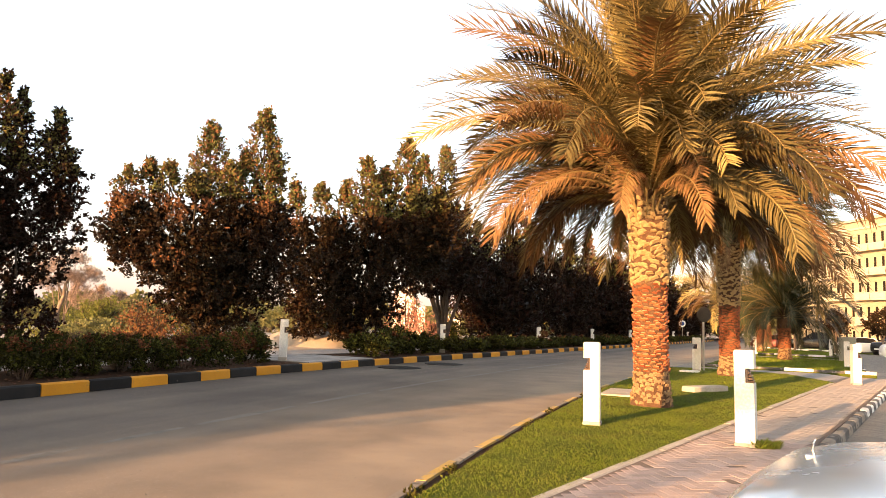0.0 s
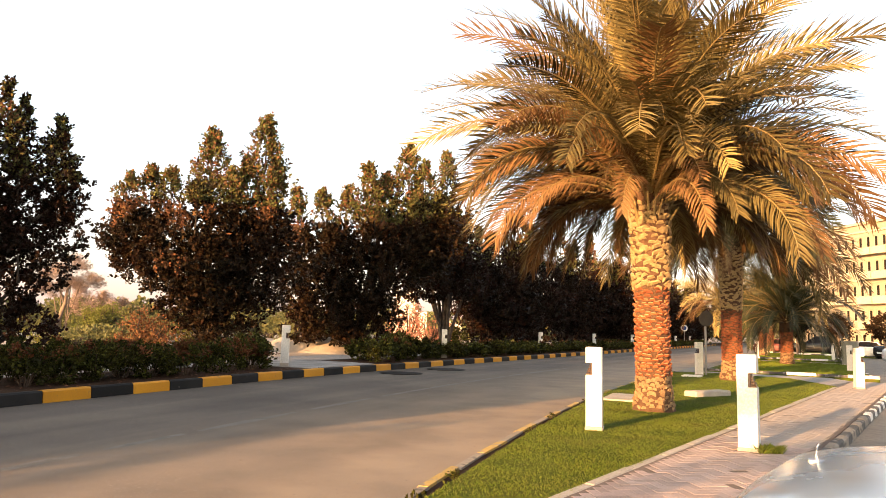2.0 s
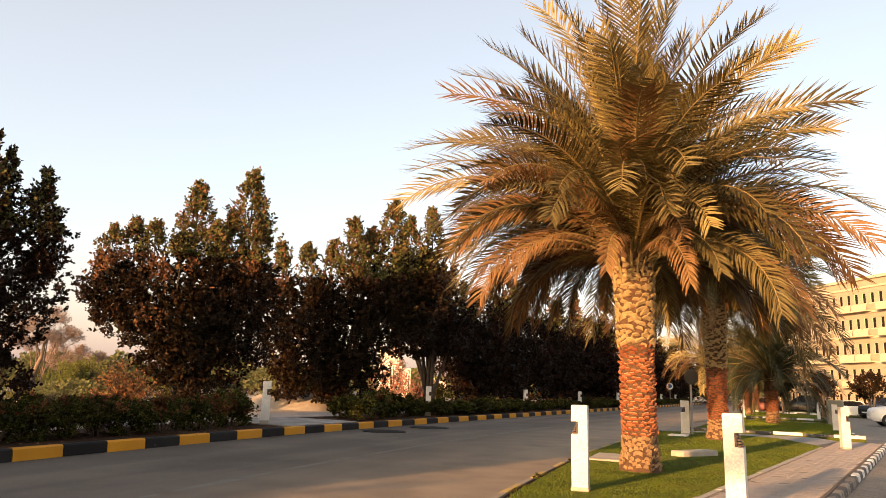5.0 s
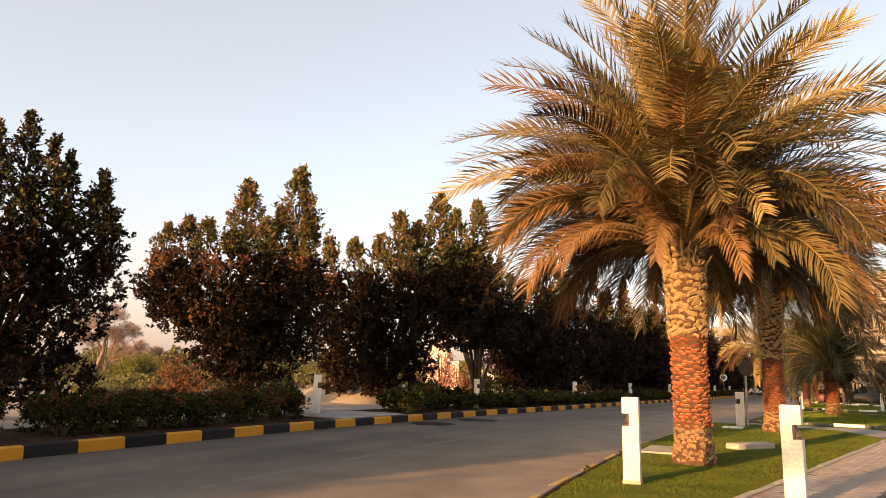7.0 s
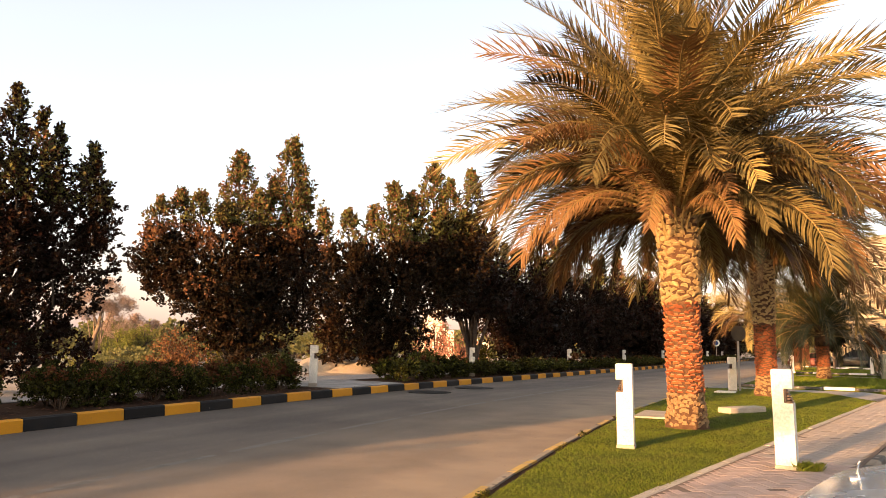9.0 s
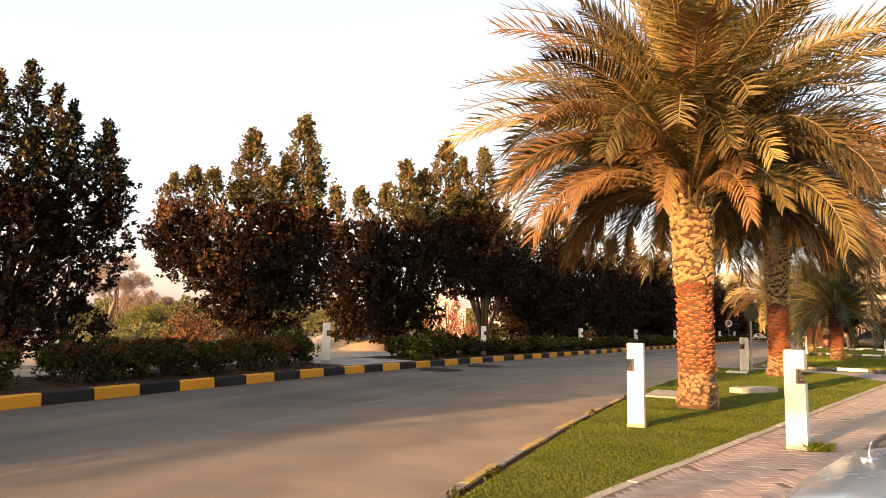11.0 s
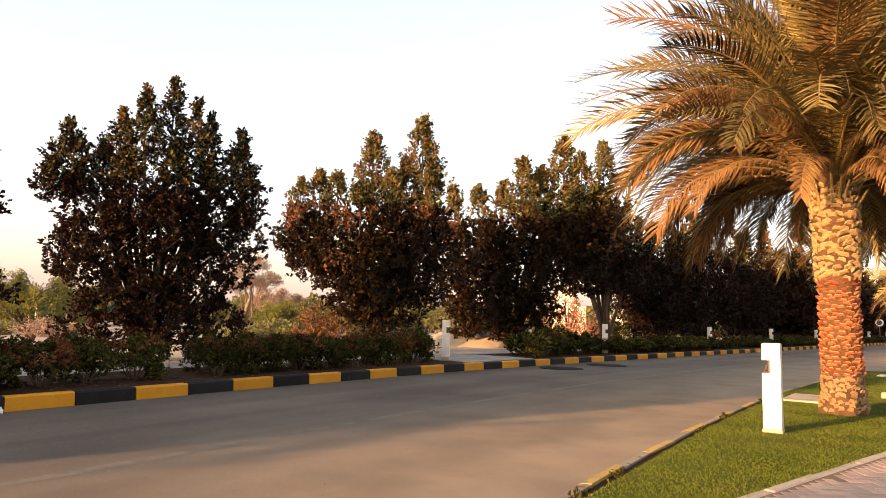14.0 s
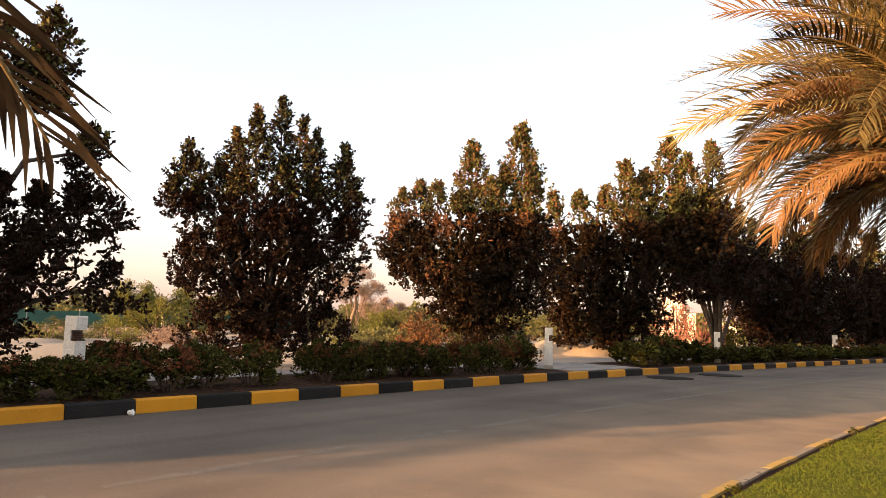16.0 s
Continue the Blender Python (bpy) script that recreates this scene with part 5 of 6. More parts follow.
# green shade-net fence far out in the field
def net_fence(a, b_, label):
    ob = thing("net_fence", label, "fence", "field fences")
    a, b_ = Vector(a), Vector(b_)
    n = max(2, int((b_ - a).length / 2.5))
    for i in range(n + 1):
        p = a.lerp(b_, i / n)
        part("post", Build().tube([(p.x, p.y, -0.1), (p.x, p.y, 1.75)], [0.04, 0.04], 6).mesh("post", M["steel"]), ob, "thin steel post")
    for i in range(n):
        p, q = a.lerp(b_, i / n), a.lerp(b_, (i + 1) / n)
        w = (q - p).cross(Vector((0, 0, 1))).normalized() * 0.012
        sag = 0.06
        mid = (p + q) / 2
        bb = Build()
        pr = [(p, 0.75, 1.65), (mid, 0.75, 1.65 - sag), (q, 0.75, 1.65)]
        bb.v = [tuple(Vector((c.x, c.y, z)) + w * sg) for sg in (-1, 1) for c, lo, hi in pr for z in (lo, hi)]
        bb.f = [(0, 2, 3, 1), (2, 4, 5, 3), (7, 9, 8, 6), (9, 11, 10, 8), (1, 3, 9, 7), (3, 5, 11, 9), (6, 8, 2, 0), (8, 10, 4, 2)]
        part("net_panel", bb.mesh("net_panel", M["net"]), ob, "green shade netting")


net_fence(polar(-56, 50), polar(-46, 54), "green netting fence across the sandy field")
net_fence(polar(-43.5, 55), polar(-33, 60), "green netting fence across the sandy field")

# far woods along the horizon
r = np.random.default_rng(77)
quads = []
for i in range(150):
    a = -64 + 74 * i / 150 + r.uniform(-0.3, 0.3)
    d = r.uniform(75, 130)
    c = polar(a, d)
    h, w = r.uniform(2.2, 4.2), r.uniform(2.5, 4.5)
    q = leaf_cloud(r, [(0, 0, 0.0, h, w), (w * 0.6, 0, 0, h * 0.7, w * 0.6), (-w * 0.6, 0, 0, h * 0.75, w * 0.6)], 60, 9, 0.5, 0.5)
    quads.append(q + np.array([c.x, c.y, -0.05]))
solid("far_scrub", cards("far_scrub", np.concatenate(quads), M["leaf_acacia"]), "low hazy green scrub along the horizon", "scrub", kind="stuff")


# ---- on the road ----
seam = Build()
q = random.Random(3)
s0 = -8.0
while s0 < 26:
    ln = q.uniform(0.8, 2.6)
    k = max(2, int(ln / 0.4))
    o = len(seam.v)
    for i in range(k + 1):
        s = s0 + ln * i / k
        wv = 0.085 * (0.4 + 0.6 * math.sin(math.pi * (i + 0.3) / (k + 0.6))) * q.uniform(0.7, 1.2)
        seam.v.extend([tuple(at(s, 4.16 - wv, 0.0213)), tuple(at(s, 4.16 + wv, 0.0213))])
    seam.f.extend([(o + 2 * i, o + 2 * i + 1, o + 2 * i + 3, o + 2 * i + 2) for i in range(k)])
    s0 += ln + q.uniform(0.0, 0.5)
solid("road_seam", seam.mesh("road_seam", M["seam"]), "faint worn pale line along the middle of the road", "road marking", kind="structure")
# grit and small stones on the near asphalt
r = np.random.default_rng(15)
grit = Build()
for i in range(1700):
    s, n = r.uniform(-1.0, 9.0), 1.2 + 6.8 * r.random() ** 0.75
    p, k, a = at(s, n, 0.0), 0.0025 + 0.006 * r.random() ** 3, r.uniform(0, 6.28)
    z = 0.02 * (1 - (abs(n - 4.1) / 4.1) ** 2) - 0.002
    c, d = math.cos(a) * k, math.sin(a) * k
    grit.add([(p.x + c, p.y + d, z), (p.x - d, p.y + c, z), (p.x - c, p.y - d, z), (p.x + d, p.y - c, z), (p.x + c * 0.2, p.y, z + k * r.uniform(0.7, 1.3))], [(0, 1, 4), (1, 2, 4), (2, 3, 4), (3, 0, 4)])
solid("road_grit", grit.mesh("road_grit", M["grit"]), "loose grit and small stones on the asphalt", "gravel", kind="stuff")


def manhole(s, n, wide):
    ob = thing("manhole_cover", "dark iron utility cover set in the asphalt", "manhole cover", "utility covers", along(s, n, 0.012))
    part("rim", Build().lathe([(wide + 0.08, -0.02), (wide + 0.08, 0.012), (wide, 0.016), (wide - 0.01, 0.006)], 28).mesh("rim", M["iron"]), ob, "dark iron ring")
    lid = Build().lathe([(wide - 0.015, -0.01), (wide - 0.015, 0.012), (0.01, 0.016)], 28)
    part("lid", lid.mesh("lid", M["iron"]), ob, "ribbed dark iron lid")


manhole(17.8, 1.15, 0.6)
manhole(20.9, 1.25, 0.6)

crumpled = Build()
q = random.Random(5)
ring = [[(0.05 * (1 + 0.5 * q.uniform(-1, 1)) * math.cos(a * 0.9) * math.sin(b0) * 1.7, 0.05 * (1 + 0.5 * q.uniform(-1, 1)) * math.sin(a * 0.9) * math.sin(b0), 0.035 + 0.04 * math.cos(b0) * (1 + 0.4 * q.uniform(-1, 1))) for a in range(7)] for b0 in (0.2, 0.9, 1.6, 2.3, 3.0)]
crumpled.v = [p for row in ring for p in row]
crumpled.f = [(i * 7 + j, i * 7 + (j + 1) % 7, (i + 1) * 7 + (j + 1) % 7, (i + 1) * 7 + j) for i in range(4) for j in range(7)] + [tuple(range(6, -1, -1)), tuple(range(28, 35))]
solid("paper_scrap", crumpled.mesh("paper_scrap", M["paper"]), "crumpled white paper scrap at the kerb", "litter", m=along(2.1, 0.09, 0.0))


# ---- on the lawn ----
blk = thing("concrete_block", "long low cast concrete block lying on the lawn", "block", m=pose(6.1, 15.95, 0.10, 0, 0, -58))
part("block", Build().box(-0.17, -0.62, 0.0, 0.17, 0.62, 0.13, 0.025).mesh("block", M["concrete"]), blk)
cov = thing("concrete_slab", "flat concrete slab beside the palm at the kerb", "slab", m=along(13.0, 8.85, 0.10))
part("slab", Build().box(-0.42, -0.75, 0.0, 0.42, 0.75, 0.045, 0.015).mesh("slab", M["concrete"]), cov)
plate = thing("concrete_plate", "small pale concrete plate by the bollard", "slab", m=along(23.4, 9.25, 0.10))
part("plate", Build().box(-0.3, -0.35, 0.0, 0.3, 0.35, 0.05, 0.015).mesh("plate", M["kerb_white"]), plate)


def road_sign(m, height, disc, front, label):
    ob = thing("road_sign", label, "road sign", "road signs", m)
    part("pole", Build().tube([(0, 0, -0.05), (0, 0, height)], [0.035, 0.035], 10).mesh("pole", M["steel"]), ob, "thin grey steel pole")
    turn_y = Matrix.Translation((0, -0.05, height - disc * 0.85)) @ Matrix.Rotation(radians(90), 4, "X")
    part("plate", Build().lathe([(disc, -0.008), (disc, 0.004), (disc - 0.01, 0.008)], 32, turn_y).mesh("plate", M[front]), ob, "round sign plate")
    part("bracket", Build().box(-0.06, -0.045, height - disc * 0.95, 0.06, 0.03, height - disc * 0.75, 0.005).mesh("bracket", M["steel"]), ob, "steel bracket")
    return ob


road_sign(pose(9.30, 24.45, 0.10, 0, 0, 8), 2.2, 0.27, "sign_back", "round road sign on a grey pole, seen from its back")
far_sign = road_sign(along(92.0, -0.9, 0.2) @ pose(0, 0, 0, 0, 0, 0), 2.6, 0.42, "sign_white", "round white road sign beside the hedge")
part("symbol", Build().lathe([(0.26, 0.0), (0.26, 0.004)], 28, Matrix.Translation((0, -0.062, 2.6 - 0.36)) @ Matrix.Rotation(radians(90), 4, "X")).mesh("symbol", M["sign_blue"]), far_sign, "blue disc")

box = thing("utility_cabinet", "grey-green metal utility cabinet on a plinth", "utility cabinet", m=pose(22.6, 38.4, 0.0, 0, 0, -36))
part("plinth", Build().box(-0.45, -0.3, 0.0, 0.45, 0.3, 0.15, 0.01).mesh("plinth", M["concrete"]), box, "concrete plinth")
part("body", Build().box(-0.4, -0.25, 0.15, 0.4, 0.25, 1.45, 0.02).mesh("body", M["cabinet"]), box)
for sgn in (-1, 1):
    d = part("door", Build().box(sgn * 0.195 - 0.18, -0.268, 0.2, sgn * 0.195 + 0.18, -0.25, 1.38, 0.006).mesh("door", M["cabinet"]), box)
    part("handle", Build().box(sgn * 0.05 - 0.012, -0.285, 0.72, sgn * 0.05 + 0.012, -0.266, 0.86, 0.004).mesh("handle", M["steel"]), d, "steel handle")


# ---- cars ----
def loft(sections):
    """A skin over mirrored cross-sections; each: (y, [(x, z), ...] from below to above)."""
    b = Build()
    k = 2 * len(sections[0][1])
    for y, half in sections:
        b.v.extend([(x, y, z) for x, z in half] + [(-x, y, z) for x, z in reversed(half)])
    for i in range(len(sections) - 1):
        for j in range(k):
            b.f.append((i * k + j, (i + 1) * k + j, (i + 1) * k + (j + 1) % k, i * k + (j + 1) % k))
    b.f.append(tuple(range(k)))
    b.f.append(tuple((len(sections) - 1) * k + j for j in reversed(range(k))))
    return b


def smooth_mesh(b, name, mat, angle=35):
    me = b.mesh(name, mat, True)
    bm = bmesh.new()
    bm.from_mesh(me)
    bmesh.ops.recalc_face_normals(bm, faces=bm.faces)
    for e in bm.edges:
        e.smooth = len(e.link_faces) == 2 and e.calc_face_angle(0) < radians(angle)
    bm.to_mesh(me)
    bm.free()
    return me


def car(m, paint, label, tall=0.0, ornament=False):
    """A parked car, its nose to +y; tall lifts the roof for an off-roader."""
    ob = thing("parked_car", label, "car", "parked cars", m)
    t = tall
    rows = [(-2.28, 0.62, 0.32, 0.62, 0.70), (-2.22, 0.74, 0.25, 0.78, 0.86), (-1.9, 0.84, 0.20, 0.86, 0.98), (-1.2, 0.88, 0.18, 0.90, 1.00), (0.0, 0.89, 0.18, 0.90, 0.99), (0.75, 0.885, 0.18, 0.89, 1.00), (0.95, 0.88, 0.18, 0.88, 0.995), (1.3, 0.865, 0.18, 0.865, 0.975), (1.65, 0.85, 0.19, 0.84, 0.945), (1.95, 0.81, 0.21, 0.80, 0.91), (2.14, 0.75, 0.23, 0.74, 0.865), (2.25, 0.66, 0.28, 0.66, 0.78), (2.31, 0.52, 0.34, 0.56, 0.62)]
    up = 1 + 0.22 * t
    secs = []
    for y, w, zb, zs, zt in rows:
        zb, zs, zt = zb + 0.08 * t, zs * up, zt * up
        secs.append((y, [(0.0, zb), (w * 0.9, zb), (w, zb + 0.1), (w * 1.01, (zb + zs) / 2), (w * 0.985, zs - 0.05), (w * 0.93, zs + (zt - zs) * 0.45), (w * 0.80, zt - (zt - zs) * 0.16), (w * 0.5, zt - 0.006), (0.0, zt + 0.004)]))
    part("body", smooth_mesh(loft(secs), "body", M[paint]), ob)
    base, roof = 0.93 * up, 1.42 + 0.36 * t
    yb = -1.75 if not t else -2.05
    cab = [(yb, 0.70, base, base + 0.03), (yb + 0.55 * (1 - 0.6 * t), 0.62, base, roof - 0.06), (-0.6, 0.62, base, roof), (0.05, 0.61, base, roof - 0.02), (0.98, 0.72, base, base + 0.04)]
    part("window", smooth_mesh(loft([(y, [(0.0, lo), (0.8, lo), (0.78, lo + 0.05), (w, hi - 0.02), (w * 0.8, hi), (0.0, hi + 0.015)]) for y, w, lo, hi in cab]), "window", M["glass"], 20), ob, "dark window glass")
    y0, y1 = yb + 0.5 * (1 - 0.6 * t), 0.1
    part("roof", smooth_mesh(loft([(y, [(0.0, h), (w, h), (w, h + 0.03), (w * 0.8, h + 0.045), (0.0, h + 0.055)]) for y, w, h in ((y0, 0.62, roof - 0.07), (-0.6, 0.64, roof - 0.015), (y1, 0.62, roof - 0.03))]), "roof", M[paint], 30), ob)
    for sg in (-1, 1):
        part("pillar", Build().tube([(sg * 0.77, 0.95, base + 0.03), (sg * 0.62, y1 - 0.03, roof - 0.01)], [0.035, 0.03], 6).mesh("pillar", M[paint]), ob)
        part("pillar", Build().tube([(sg * 0.79, -0.55, base), (sg * 0.64, -0.6, roof - 0.02)], [0.035, 0.03], 6).mesh("pillar", M["car_dark"]), ob)
        part("pillar", Build().tube([(sg * 0.77, yb + 0.05, base + 0.03), (sg * 0.62, y0, roof - 0.05)], [0.06, 0.05], 6).mesh("pillar", M[paint]), ob)
        part("headlight", Build().box(sg * 0.58 - 0.16, 2.08, 0.62 * up, sg * 0.58 + 0.16, 2.21, 0.75 * up, 0.03).mesh("headlight", M["lamp_clear"]), ob, "clear headlight")
        part("tail_light", Build().box(sg * 0.62 - 0.12, -2.27, 0.66 * up, sg * 0.62 + 0.12, -2.16, 0.82 * up, 0.02).mesh("tail_light", M["lamp_red"]), ob, "red tail light")
        part("mirror", Build().box(sg * 0.98 - 0.09, 0.66, base + 0.03, sg * 0.98 + 0.09, 0.78, base + 0.16, 0.03).mesh("mirror", M[paint]), ob)
        for y in (1.42, -1.38):
            rad = 0.32 + 0.05 * t
            side_m = Matrix.Translation((sg * (0.80 if sg > 0 else 0.80), y, rad)) @ Matrix.Rotation(radians(90 * sg), 4, "Y")
            wh = part("wheel", Build().lathe([(0.20, -0.09), (rad - 0.02, -0.09), (rad, -0.06), (rad, 0.07), (rad - 0.03, 0.10), (0.21, 0.10)], 26, side_m).mesh("wheel", M["tyre"]), ob, "black tyre")
            rim = Build().lathe([(0.215, 0.06), (0.215, 0.104), (0.19, 0.106), (0.18, 0.085)], 20, side_m)
            for k in range(5):
                rim.box(-0.025, 0.02, 0.085, 0.025, 0.19, 0.108, 0.006, side_m @ Matrix.Rotation(2 * math.pi * k / 5, 4, "Z"))
            part("rim", rim.mesh("rim", M["steel"]), wh, "grey alloy rim")
    part("grille", Build().box(-0.36, 2.2, 0.46 * up, 0.36, 2.30, 0.64 * up, 0.02).mesh("grille", M["car_dark"]), ob, "dark grille")
    part("number_plate", Build().box(-0.26, 2.29, 0.38 * up, 0.26, 2.325, 0.47 * up, 0.005).mesh("number_plate", M["sign_white"]), ob, "blank white plate")
    part("number_plate", Build().box(-0.26, -2.30, 0.5 * up, 0.26, -2.27, 0.6 * up, 0.005).mesh("number_plate", M["sign_white"]), ob, "blank white plate")
    if ornament:
        z = 0.90
        orn = Build().box(-0.012, -0.06, z - 0.02, 0.012, 0.05, z + 0.014, 0.008).tube([(0, 0.0, z), (0, 0.008, z + 0.035), (0, 0.0, z + 0.075), (0, -0.012, z + 0.10)], [0.010, 0.007, 0.006, 0.003], 8)
        part("hood_ornament", orn.mesh("hood_ornament", M["chrome"]), ob, "small upright chrome hood ornament", m=pose(0, 2.0, 0.9) @ Matrix.Diagonal((0.7, 0.75, 0.75, 1)) @ pose(0, 0, -0.9))
    return ob


car(pose(3.25, 1.87, 0.03, 0, 0, 54), "silver", "silver saloon parked nose-in to the kerb", ornament=True)
car(pose(28.9, 41.2, 0.0, 0, 0, 68), "car_white", "white off-roader in the parking area", 1.0)
car(pose(37.2, 54.0, 0.0, 0, 0, 110), "car_dark", "dark saloon in the parking area")
car(pose(38.6, 58.5, 0.0, 0, 0, 110), "car_dark", "dark off-roader in the parking area", 1.0)
for i, (x, y, a, p, t, lab) in enumerate([(36.5, 67.5, 64, "car_dark", 1.0, "black off-roader behind a lawn strip"), (38.6, 64.0, 64, "car_white", 0.0, "white saloon behind a lawn strip"), (40.5, 60.5, 64, "car_dark", 0.0, "dark saloon behind a lawn strip"), (34.3, 71.0, 64, "car_red", 0.0, "dark red saloon behind a lawn strip"), (42.6, 57.0, 64, "car_white", 1.0, "white off-roader behind a lawn strip")]):
    car(pose(x, y, 0.0, 0, 0, a), p, lab, t)

# small trees on the strip in front of those cars
for i, (x, y) in enumerate([(34.6, 60.6), (33.0, 64.2), (36.6, 57.0)]):
    tree(Vector((x, y, 0.1)), 70 * i, [(0, 0, 1.5, 3.6, 0.9), (0.6, 0.2, 1.6, 3.3, 0.7), (-0.6, -0.2, 1.7, 3.4, 0.7)], 410 + i, 260, 0.2, "leaf_rust", label="small tree with a pale trunk on the strip", group="parking trees", bark="bark_pale", per=10, spray=0.25)


# ---- yellow apartment block ----
def building(m, bays, storeys, bay=1.25, rise=3.05, depth=14.0):
    ob = thing("apartment_building", "cream-yellow apartment building with balconies", "building", m=m)
    width, h = bays * bay, storeys * rise + 0.8
    ww, wh, zs = 0.62, 1.3, 0.95
    b = Build()
    t = 0.35
    for k in range(storeys):
        z0 = k * rise
        b.box(0, 0, z0, width, t, z0 + zs)
        b.box(0, 0, z0 + zs + wh, width, t, z0 + rise)
        for i in range(bays + 1):
            xa = 0 if i == 0 else (i - 0.5) * bay + ww / 2
            xb = width if i == bays else (i + 0.5) * bay - ww / 2
            b.box(xa, 0, z0 + zs, xb, t, z0 + zs + wh)
    b.box(0, 0, storeys * rise, width, t, h)
    b.box(0, t, 0, t, depth, h).box(width - t, t, 0, width, depth, h).box(t, depth - t, 0, width - t, depth, h)
    part("wall", b.mesh("wall", M["wall_cream"]), ob)
    part("roof", Build().box(t, t, h - 0.9, width - t, depth - t, h - 0.6).mesh("roof", M["trim_pale"]), ob)
    part("cornice", Build().box(-0.25, -0.3, h, width + 0.25, 0.5, h + 0.35, 0.05).mesh("cornice", M["trim_pale"]), ob, "pale moulded cornice")
    pane = Build().box(-ww / 2, 0.16, 0, ww / 2, 0.2, wh).mesh("pane", M["glass"])
    fr = Build().box(-ww / 2, 0.1, 0, -ww / 2 + 0.05, 0.24, wh).box(ww / 2 - 0.05, 0.1, 0, ww / 2, 0.24, wh).box(-ww / 2 + 0.05, 0.1, wh - 0.05, ww / 2 - 0.05, 0.24, wh).mesh("window_frame", M["trim_pale"])
    sill = Build().box(-ww / 2 - 0.12, -0.12, -0.12, ww / 2 + 0.12, 0.1, 0.0, 0.02).mesh("window_sill", M["trim_pale"])
    deck = Build().box(-1.15, -0.9, 0, 1.15, 0.0, 0.18, 0.03).box(-1.15, -0.9, 0.18, 1.15, -0.8, 0.85, 0.03).mesh("balcony", M["trim_pale"])
    for k in range(storeys):
        for i in range(bays):
            x, z = (i + 0.5) * bay, k * rise + zs
            w_ = part("window_frame", fr, ob, m=pose(x, 0, z))
            part("pane", pane, w_)
            part("window_sill", sill, w_)
            if k and i % 5 in (1, 3):
                part("balcony", deck, ob, m=pose(x, 0, z - zs - 0.1))
        part("string_course", Build().box(0, -0.14, k * rise + rise - 0.25, width, 0.0, k * rise + rise, 0.03).mesh("string_course", M["trim_pale"]), ob)
    return ob


building(pose(50.3, 99.3, 0.0, 0, 0, -80), 36, 5)

# a palm behind the viewer, whose longest leaf hangs into the view
LEAF = (3.7, 36.0, 90.0)        # length, start angle, bend
reach = Vector((0, 0, 0))
for i in range(14):
    a = radians(LEAF[1] - LEAF[2] * ((i + 0.5) / 14) ** 1.35)
    reach += LEAF[0] / 14 * Vector((math.cos(a), 0, math.sin(a)))
tip, turn_z = Vector((-1.90, 1.50, 1.98)), 86.0
root = tip - Matrix.Rotation(radians(turn_z), 3, "Z") @ reach
near_palm = palm(pose(root.x, root.y - 0.1, 0.08), 17, root.z - 0.48, 12, 0.7, False, False, arc=(150, 258), top=20.0, label="date palm whose longest leaf hangs into the camera view")
stalk, leaf = frond_mesh(501, *LEAF, 0.45, M["frond_shaded"], 1.0, 0.52, 0.036)
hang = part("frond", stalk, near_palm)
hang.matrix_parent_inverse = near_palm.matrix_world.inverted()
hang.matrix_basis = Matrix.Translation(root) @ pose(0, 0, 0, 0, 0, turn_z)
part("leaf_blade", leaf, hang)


# ---- grass blades ----
def inside(px, py, ring):
    n, hit = len(ring), np.zeros(len(px), bool)
    for i in range(n):
        (xa, ya), (xb, yb) = ring[i], ring[(i + 1) % n]
        hit ^= ((ya > py) != (yb > py)) & (px < (xb - xa) * (py - ya) / (yb - ya + 1e-12) + xa)
    return hit


def blades(name, ring, count, tall, wide, z, seed, label, near=6.0):
    r = np.random.default_rng(seed)
    xs, ys = [p[0] for p in ring], [p[1] for p in ring]
    px, py = r.uniform(min(xs), max(xs), count * 4), r.uniform(min(ys), max(ys), count * 4)
    keep = inside(px, py, ring) & (r.random(count * 4) < (near / np.maximum(np.hypot(px, py), near)) ** 1.3)
    px, py = px[keep][:count], py[keep][:count]
    n = len(px)
    a = r.uniform(0, 2 * np.pi, n)
    patch = np.array([noise.noise((x * 1.6, y * 1.6, 2.0)) for x, y in zip(px, py)])
    h = tall * (0.55 + 0.6 * r.random(n)) * (1 + 0.5 * patch)
    w = wide * (0.7 + 0.6 * r.random(n)) * np.maximum(1.0, np.hypot(px, py) / 9)
    lean = r.normal(size=(n, 2)) * 0.5
    base = np.stack([px, py, np.full(n, z)], -1)
    side = np.stack([np.cos(a), np.sin(a), 0 * a], -1) * w[:, None] / 2
    mid = base + np.stack([lean[:, 0] * h * 0.35, lean[:, 1] * h * 0.35, h * 0.6], -1)
    tip = base + np.stack([lean[:, 0] * h, lean[:, 1] * h, h], -1)
    q = np.stack([base - side, base + side, mid + side * 0.8, tip], 1)
    solid(name, cards(name, q, M["grass"]), label, "grass", kind="stuff")


blades("lawn_grass", lawn_outline, 260000, 0.024, 0.0055, 0.104, 9, "short bright green lawn grass", 7.0)
for nm, s0, s1, n0, n1, k in (("island_grass", 28.5, 44.0, 9.3, 14.7, 16000), ("island_grass", 50.3, 65.7, 9.3, 14.7, 9000)):
    blades(nm, [tuple(at(s0, n1)[:2]), tuple(at(s1, n1)[:2]), tuple(at(s1, n0)[:2]), tuple(at(s0, n0)[:2])], k, 0.06, 0.012, 0.105, k, "green grass on a lawn island", 40.0)
tx, ty = 3.86, 8.32
blades("grass_tuft", [(tx - 0.12, ty - 0.1), (tx + 0.16, ty - 0.1), (tx + 0.18, ty + 0.1), (tx - 0.1, ty + 0.12)], 380, 0.09, 0.010, 0.10, 91, "green grass tuft at the foot of a bollard")

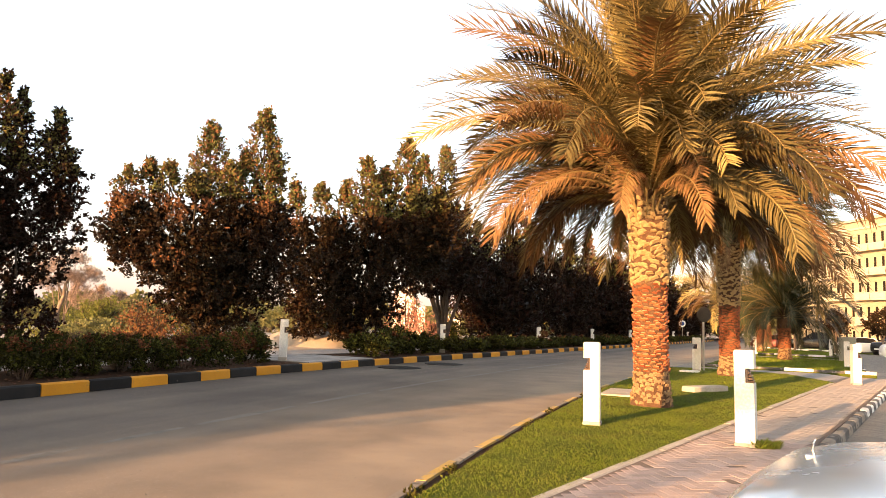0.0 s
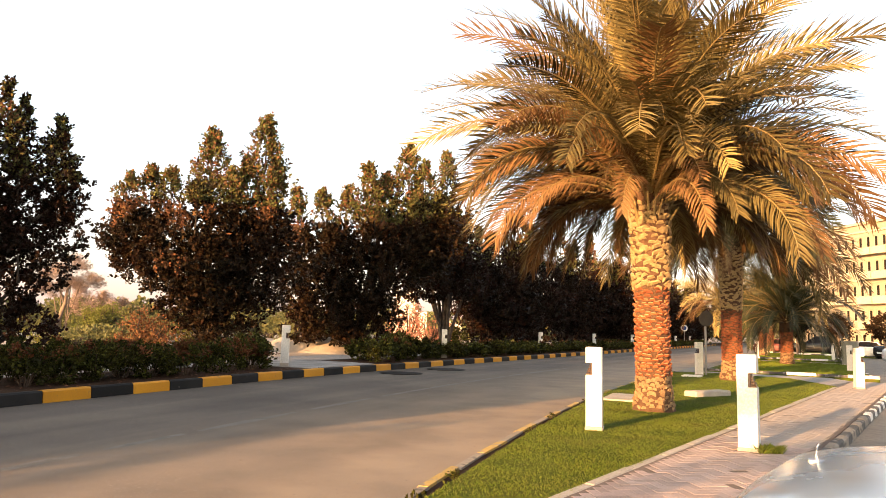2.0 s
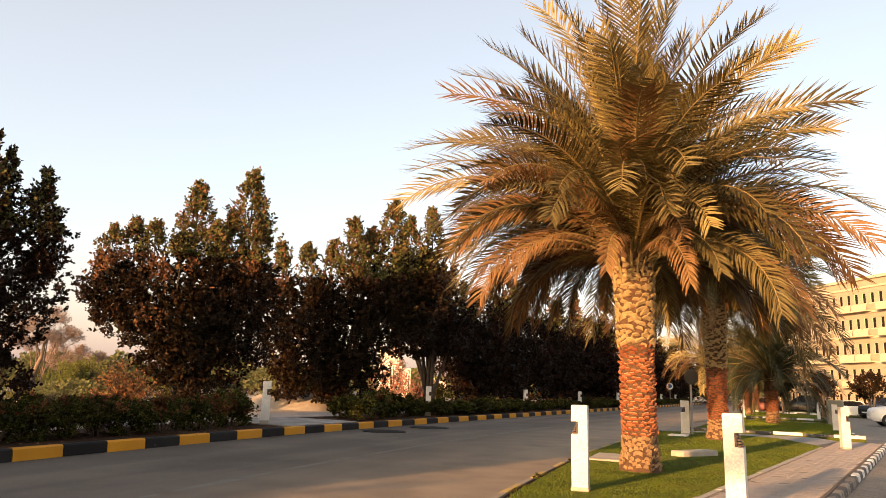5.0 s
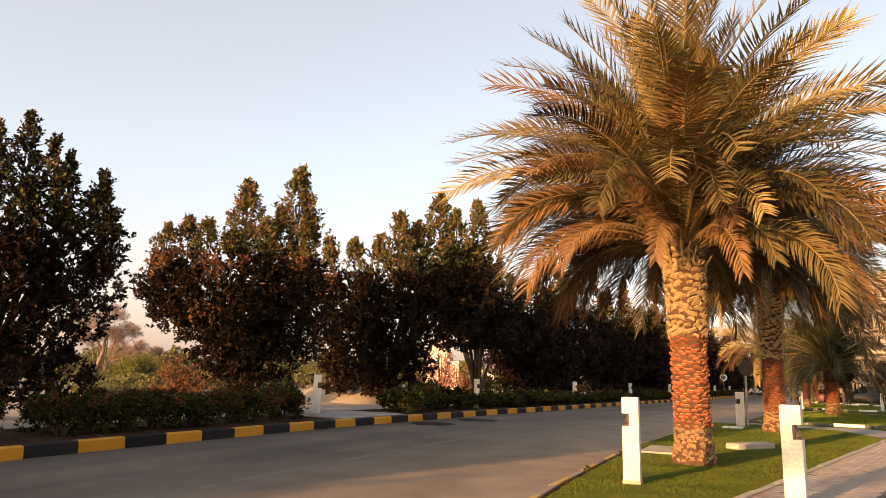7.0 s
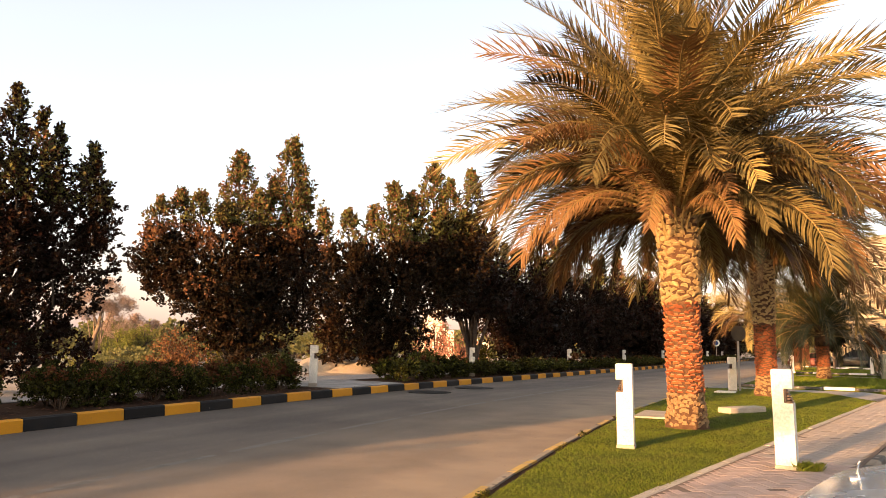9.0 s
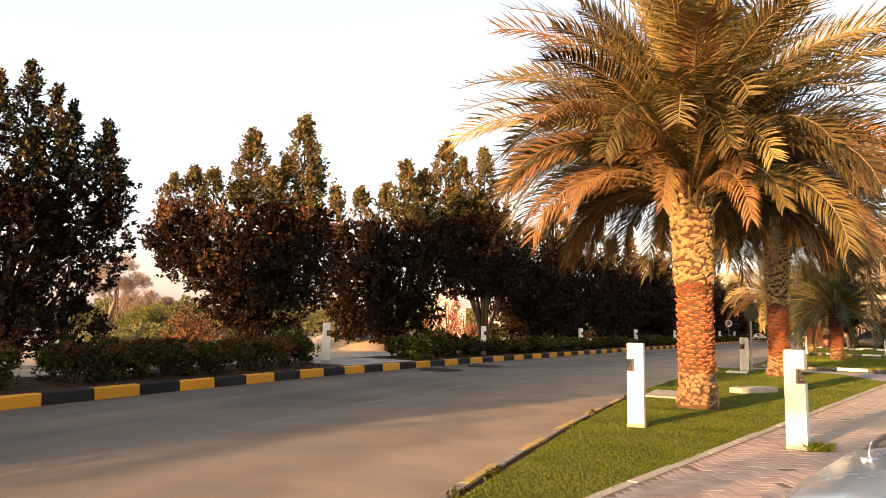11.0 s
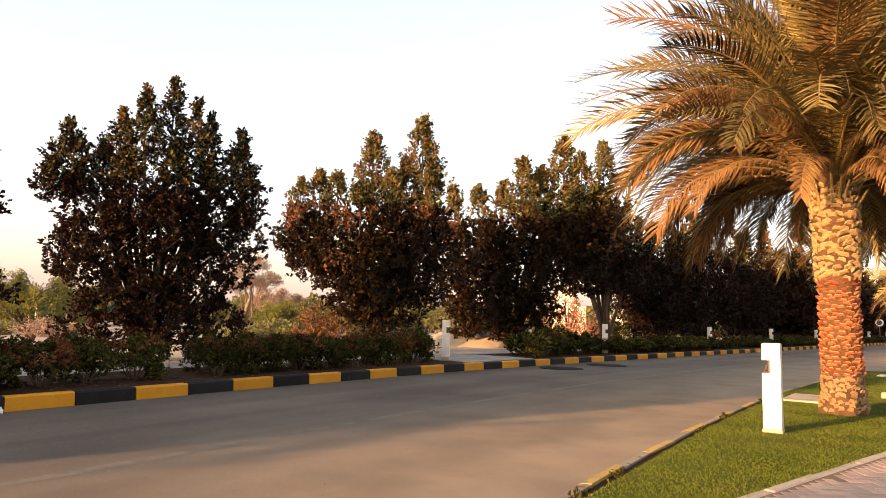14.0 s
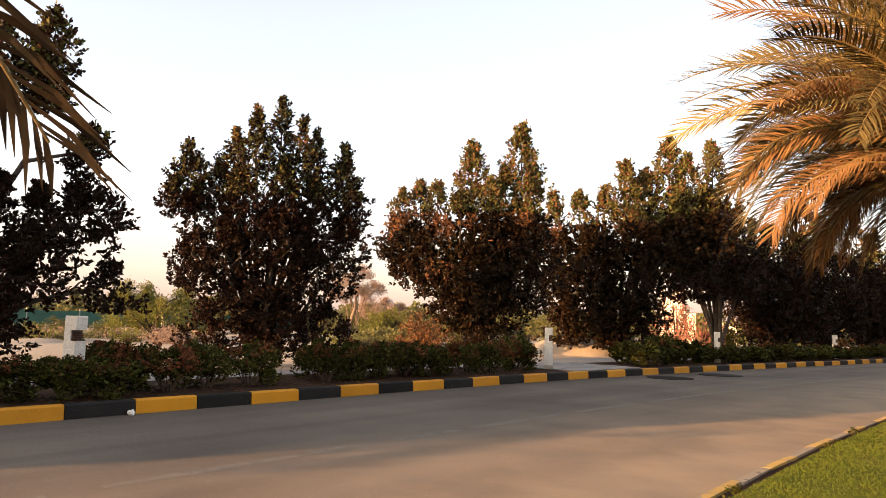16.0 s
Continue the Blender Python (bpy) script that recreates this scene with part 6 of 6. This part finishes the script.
# weeds in the gap behind the near kerb
r = np.random.default_rng(5)
weed = []
for i in range(22):
    s = r.uniform(0.5, 14)
    c = at(s, ROAD + r.uniform(0.15, 0.36), 0.01)
    q = leaf_cloud(r, [(0, 0, 0.0, r.uniform(0.04, 0.08), 0.04)], 7, 5, 0.04, 0.02)
    weed.append(q + np.array(c))
solid("gutter_weeds", cards("gutter_weeds", np.concatenate(weed), M["leaf_hedge"]), "small weeds along the kerb", "weeds", kind="stuff")

# fallen dry leaves under the hedge
r = np.random.default_rng(6)
lv = []
for i in range(900):
    c = np.array(at(r.uniform(-4, 16), r.uniform(-2.6, -0.25), 0.215))
    a, k = r.uniform(0, 6.28), r.uniform(0.03, 0.06)
    u, v = np.array([np.cos(a), np.sin(a), r.uniform(-0.2, 0.2)]) * k, np.array([-np.sin(a), np.cos(a), r.uniform(-0.2, 0.2)]) * k * 0.5
    lv.append((c - u, c - v, c + u, c + v))
solid("fallen_leaves", cards("fallen_leaves", np.array(lv), M["leaf_red"]), "scattered dry leaves on the bed", "leaves", kind="stuff")

# ---- block paving of the near footpath, herringbone ----
paver_mesh = Build().box(-0.0978, -0.0478, 0.0, 0.0978, 0.0478, 0.03, 0.002).mesh("paver", M["paver"])
rest = Build()
rng = random.Random(8)
made = 0
cell, skew = 0.1, Matrix.Rotation(-math.atan2(RUN.x, RUN.y) + radians(45), 4, "Z")
cells = []
for a in range(-60, 260):
    for c in range(-60, 260):
        k = (a - c) % 4
        if k not in (0, 3):
            continue
        p = Vector(((a + (1.0 if k == 0 else 0.5)) * cell, (c + (0.5 if k == 0 else 1.0)) * cell, 0)) 
        p = skew @ p
        x, y = EDGE.x + p.x, EDGE.y + p.y
        d = Vector((x, y)) - EDGE
        run, off = d.dot(RUN), d.dot(OUT)
        if -4.2 < run < 22.0 and 0.13 < off < PATH_W - 0.09:
            cells.append((run, x, y, k))
cells.sort()
for run, x, y, k in cells:
    if (Vector((x, y)) - Vector((3.72, 8.44))).length < 0.19 or (Vector((x, y)) - Vector((11.86, 19.78))).length < 0.19:
        continue
    if run > 1.5 and rng.random() < 0.022:
        continue        # a sunken block, its hole full of dirt
    mm = Matrix.Translation((x, y, 0.086 + rng.uniform(-0.002, 0.002))) @ skew @ pose(0, 0, 0, rng.uniform(-0.5, 0.5), rng.uniform(-0.5, 0.5), (0 if k == 0 else 90) + rng.uniform(-0.7, 0.7))
    if run > -0.6 and made < 300:
        part("paver", paver_mesh, pavement_near, m=mm)
        made += 1
    else:
        rest.add([mm @ v.co for v in paver_mesh.vertices], [tuple(f.vertices) for f in paver_mesh.polygons])
tagged(part("paver_field", rest.mesh("paver_field", M["paver_far"]), pavement_near), kind="stuff")
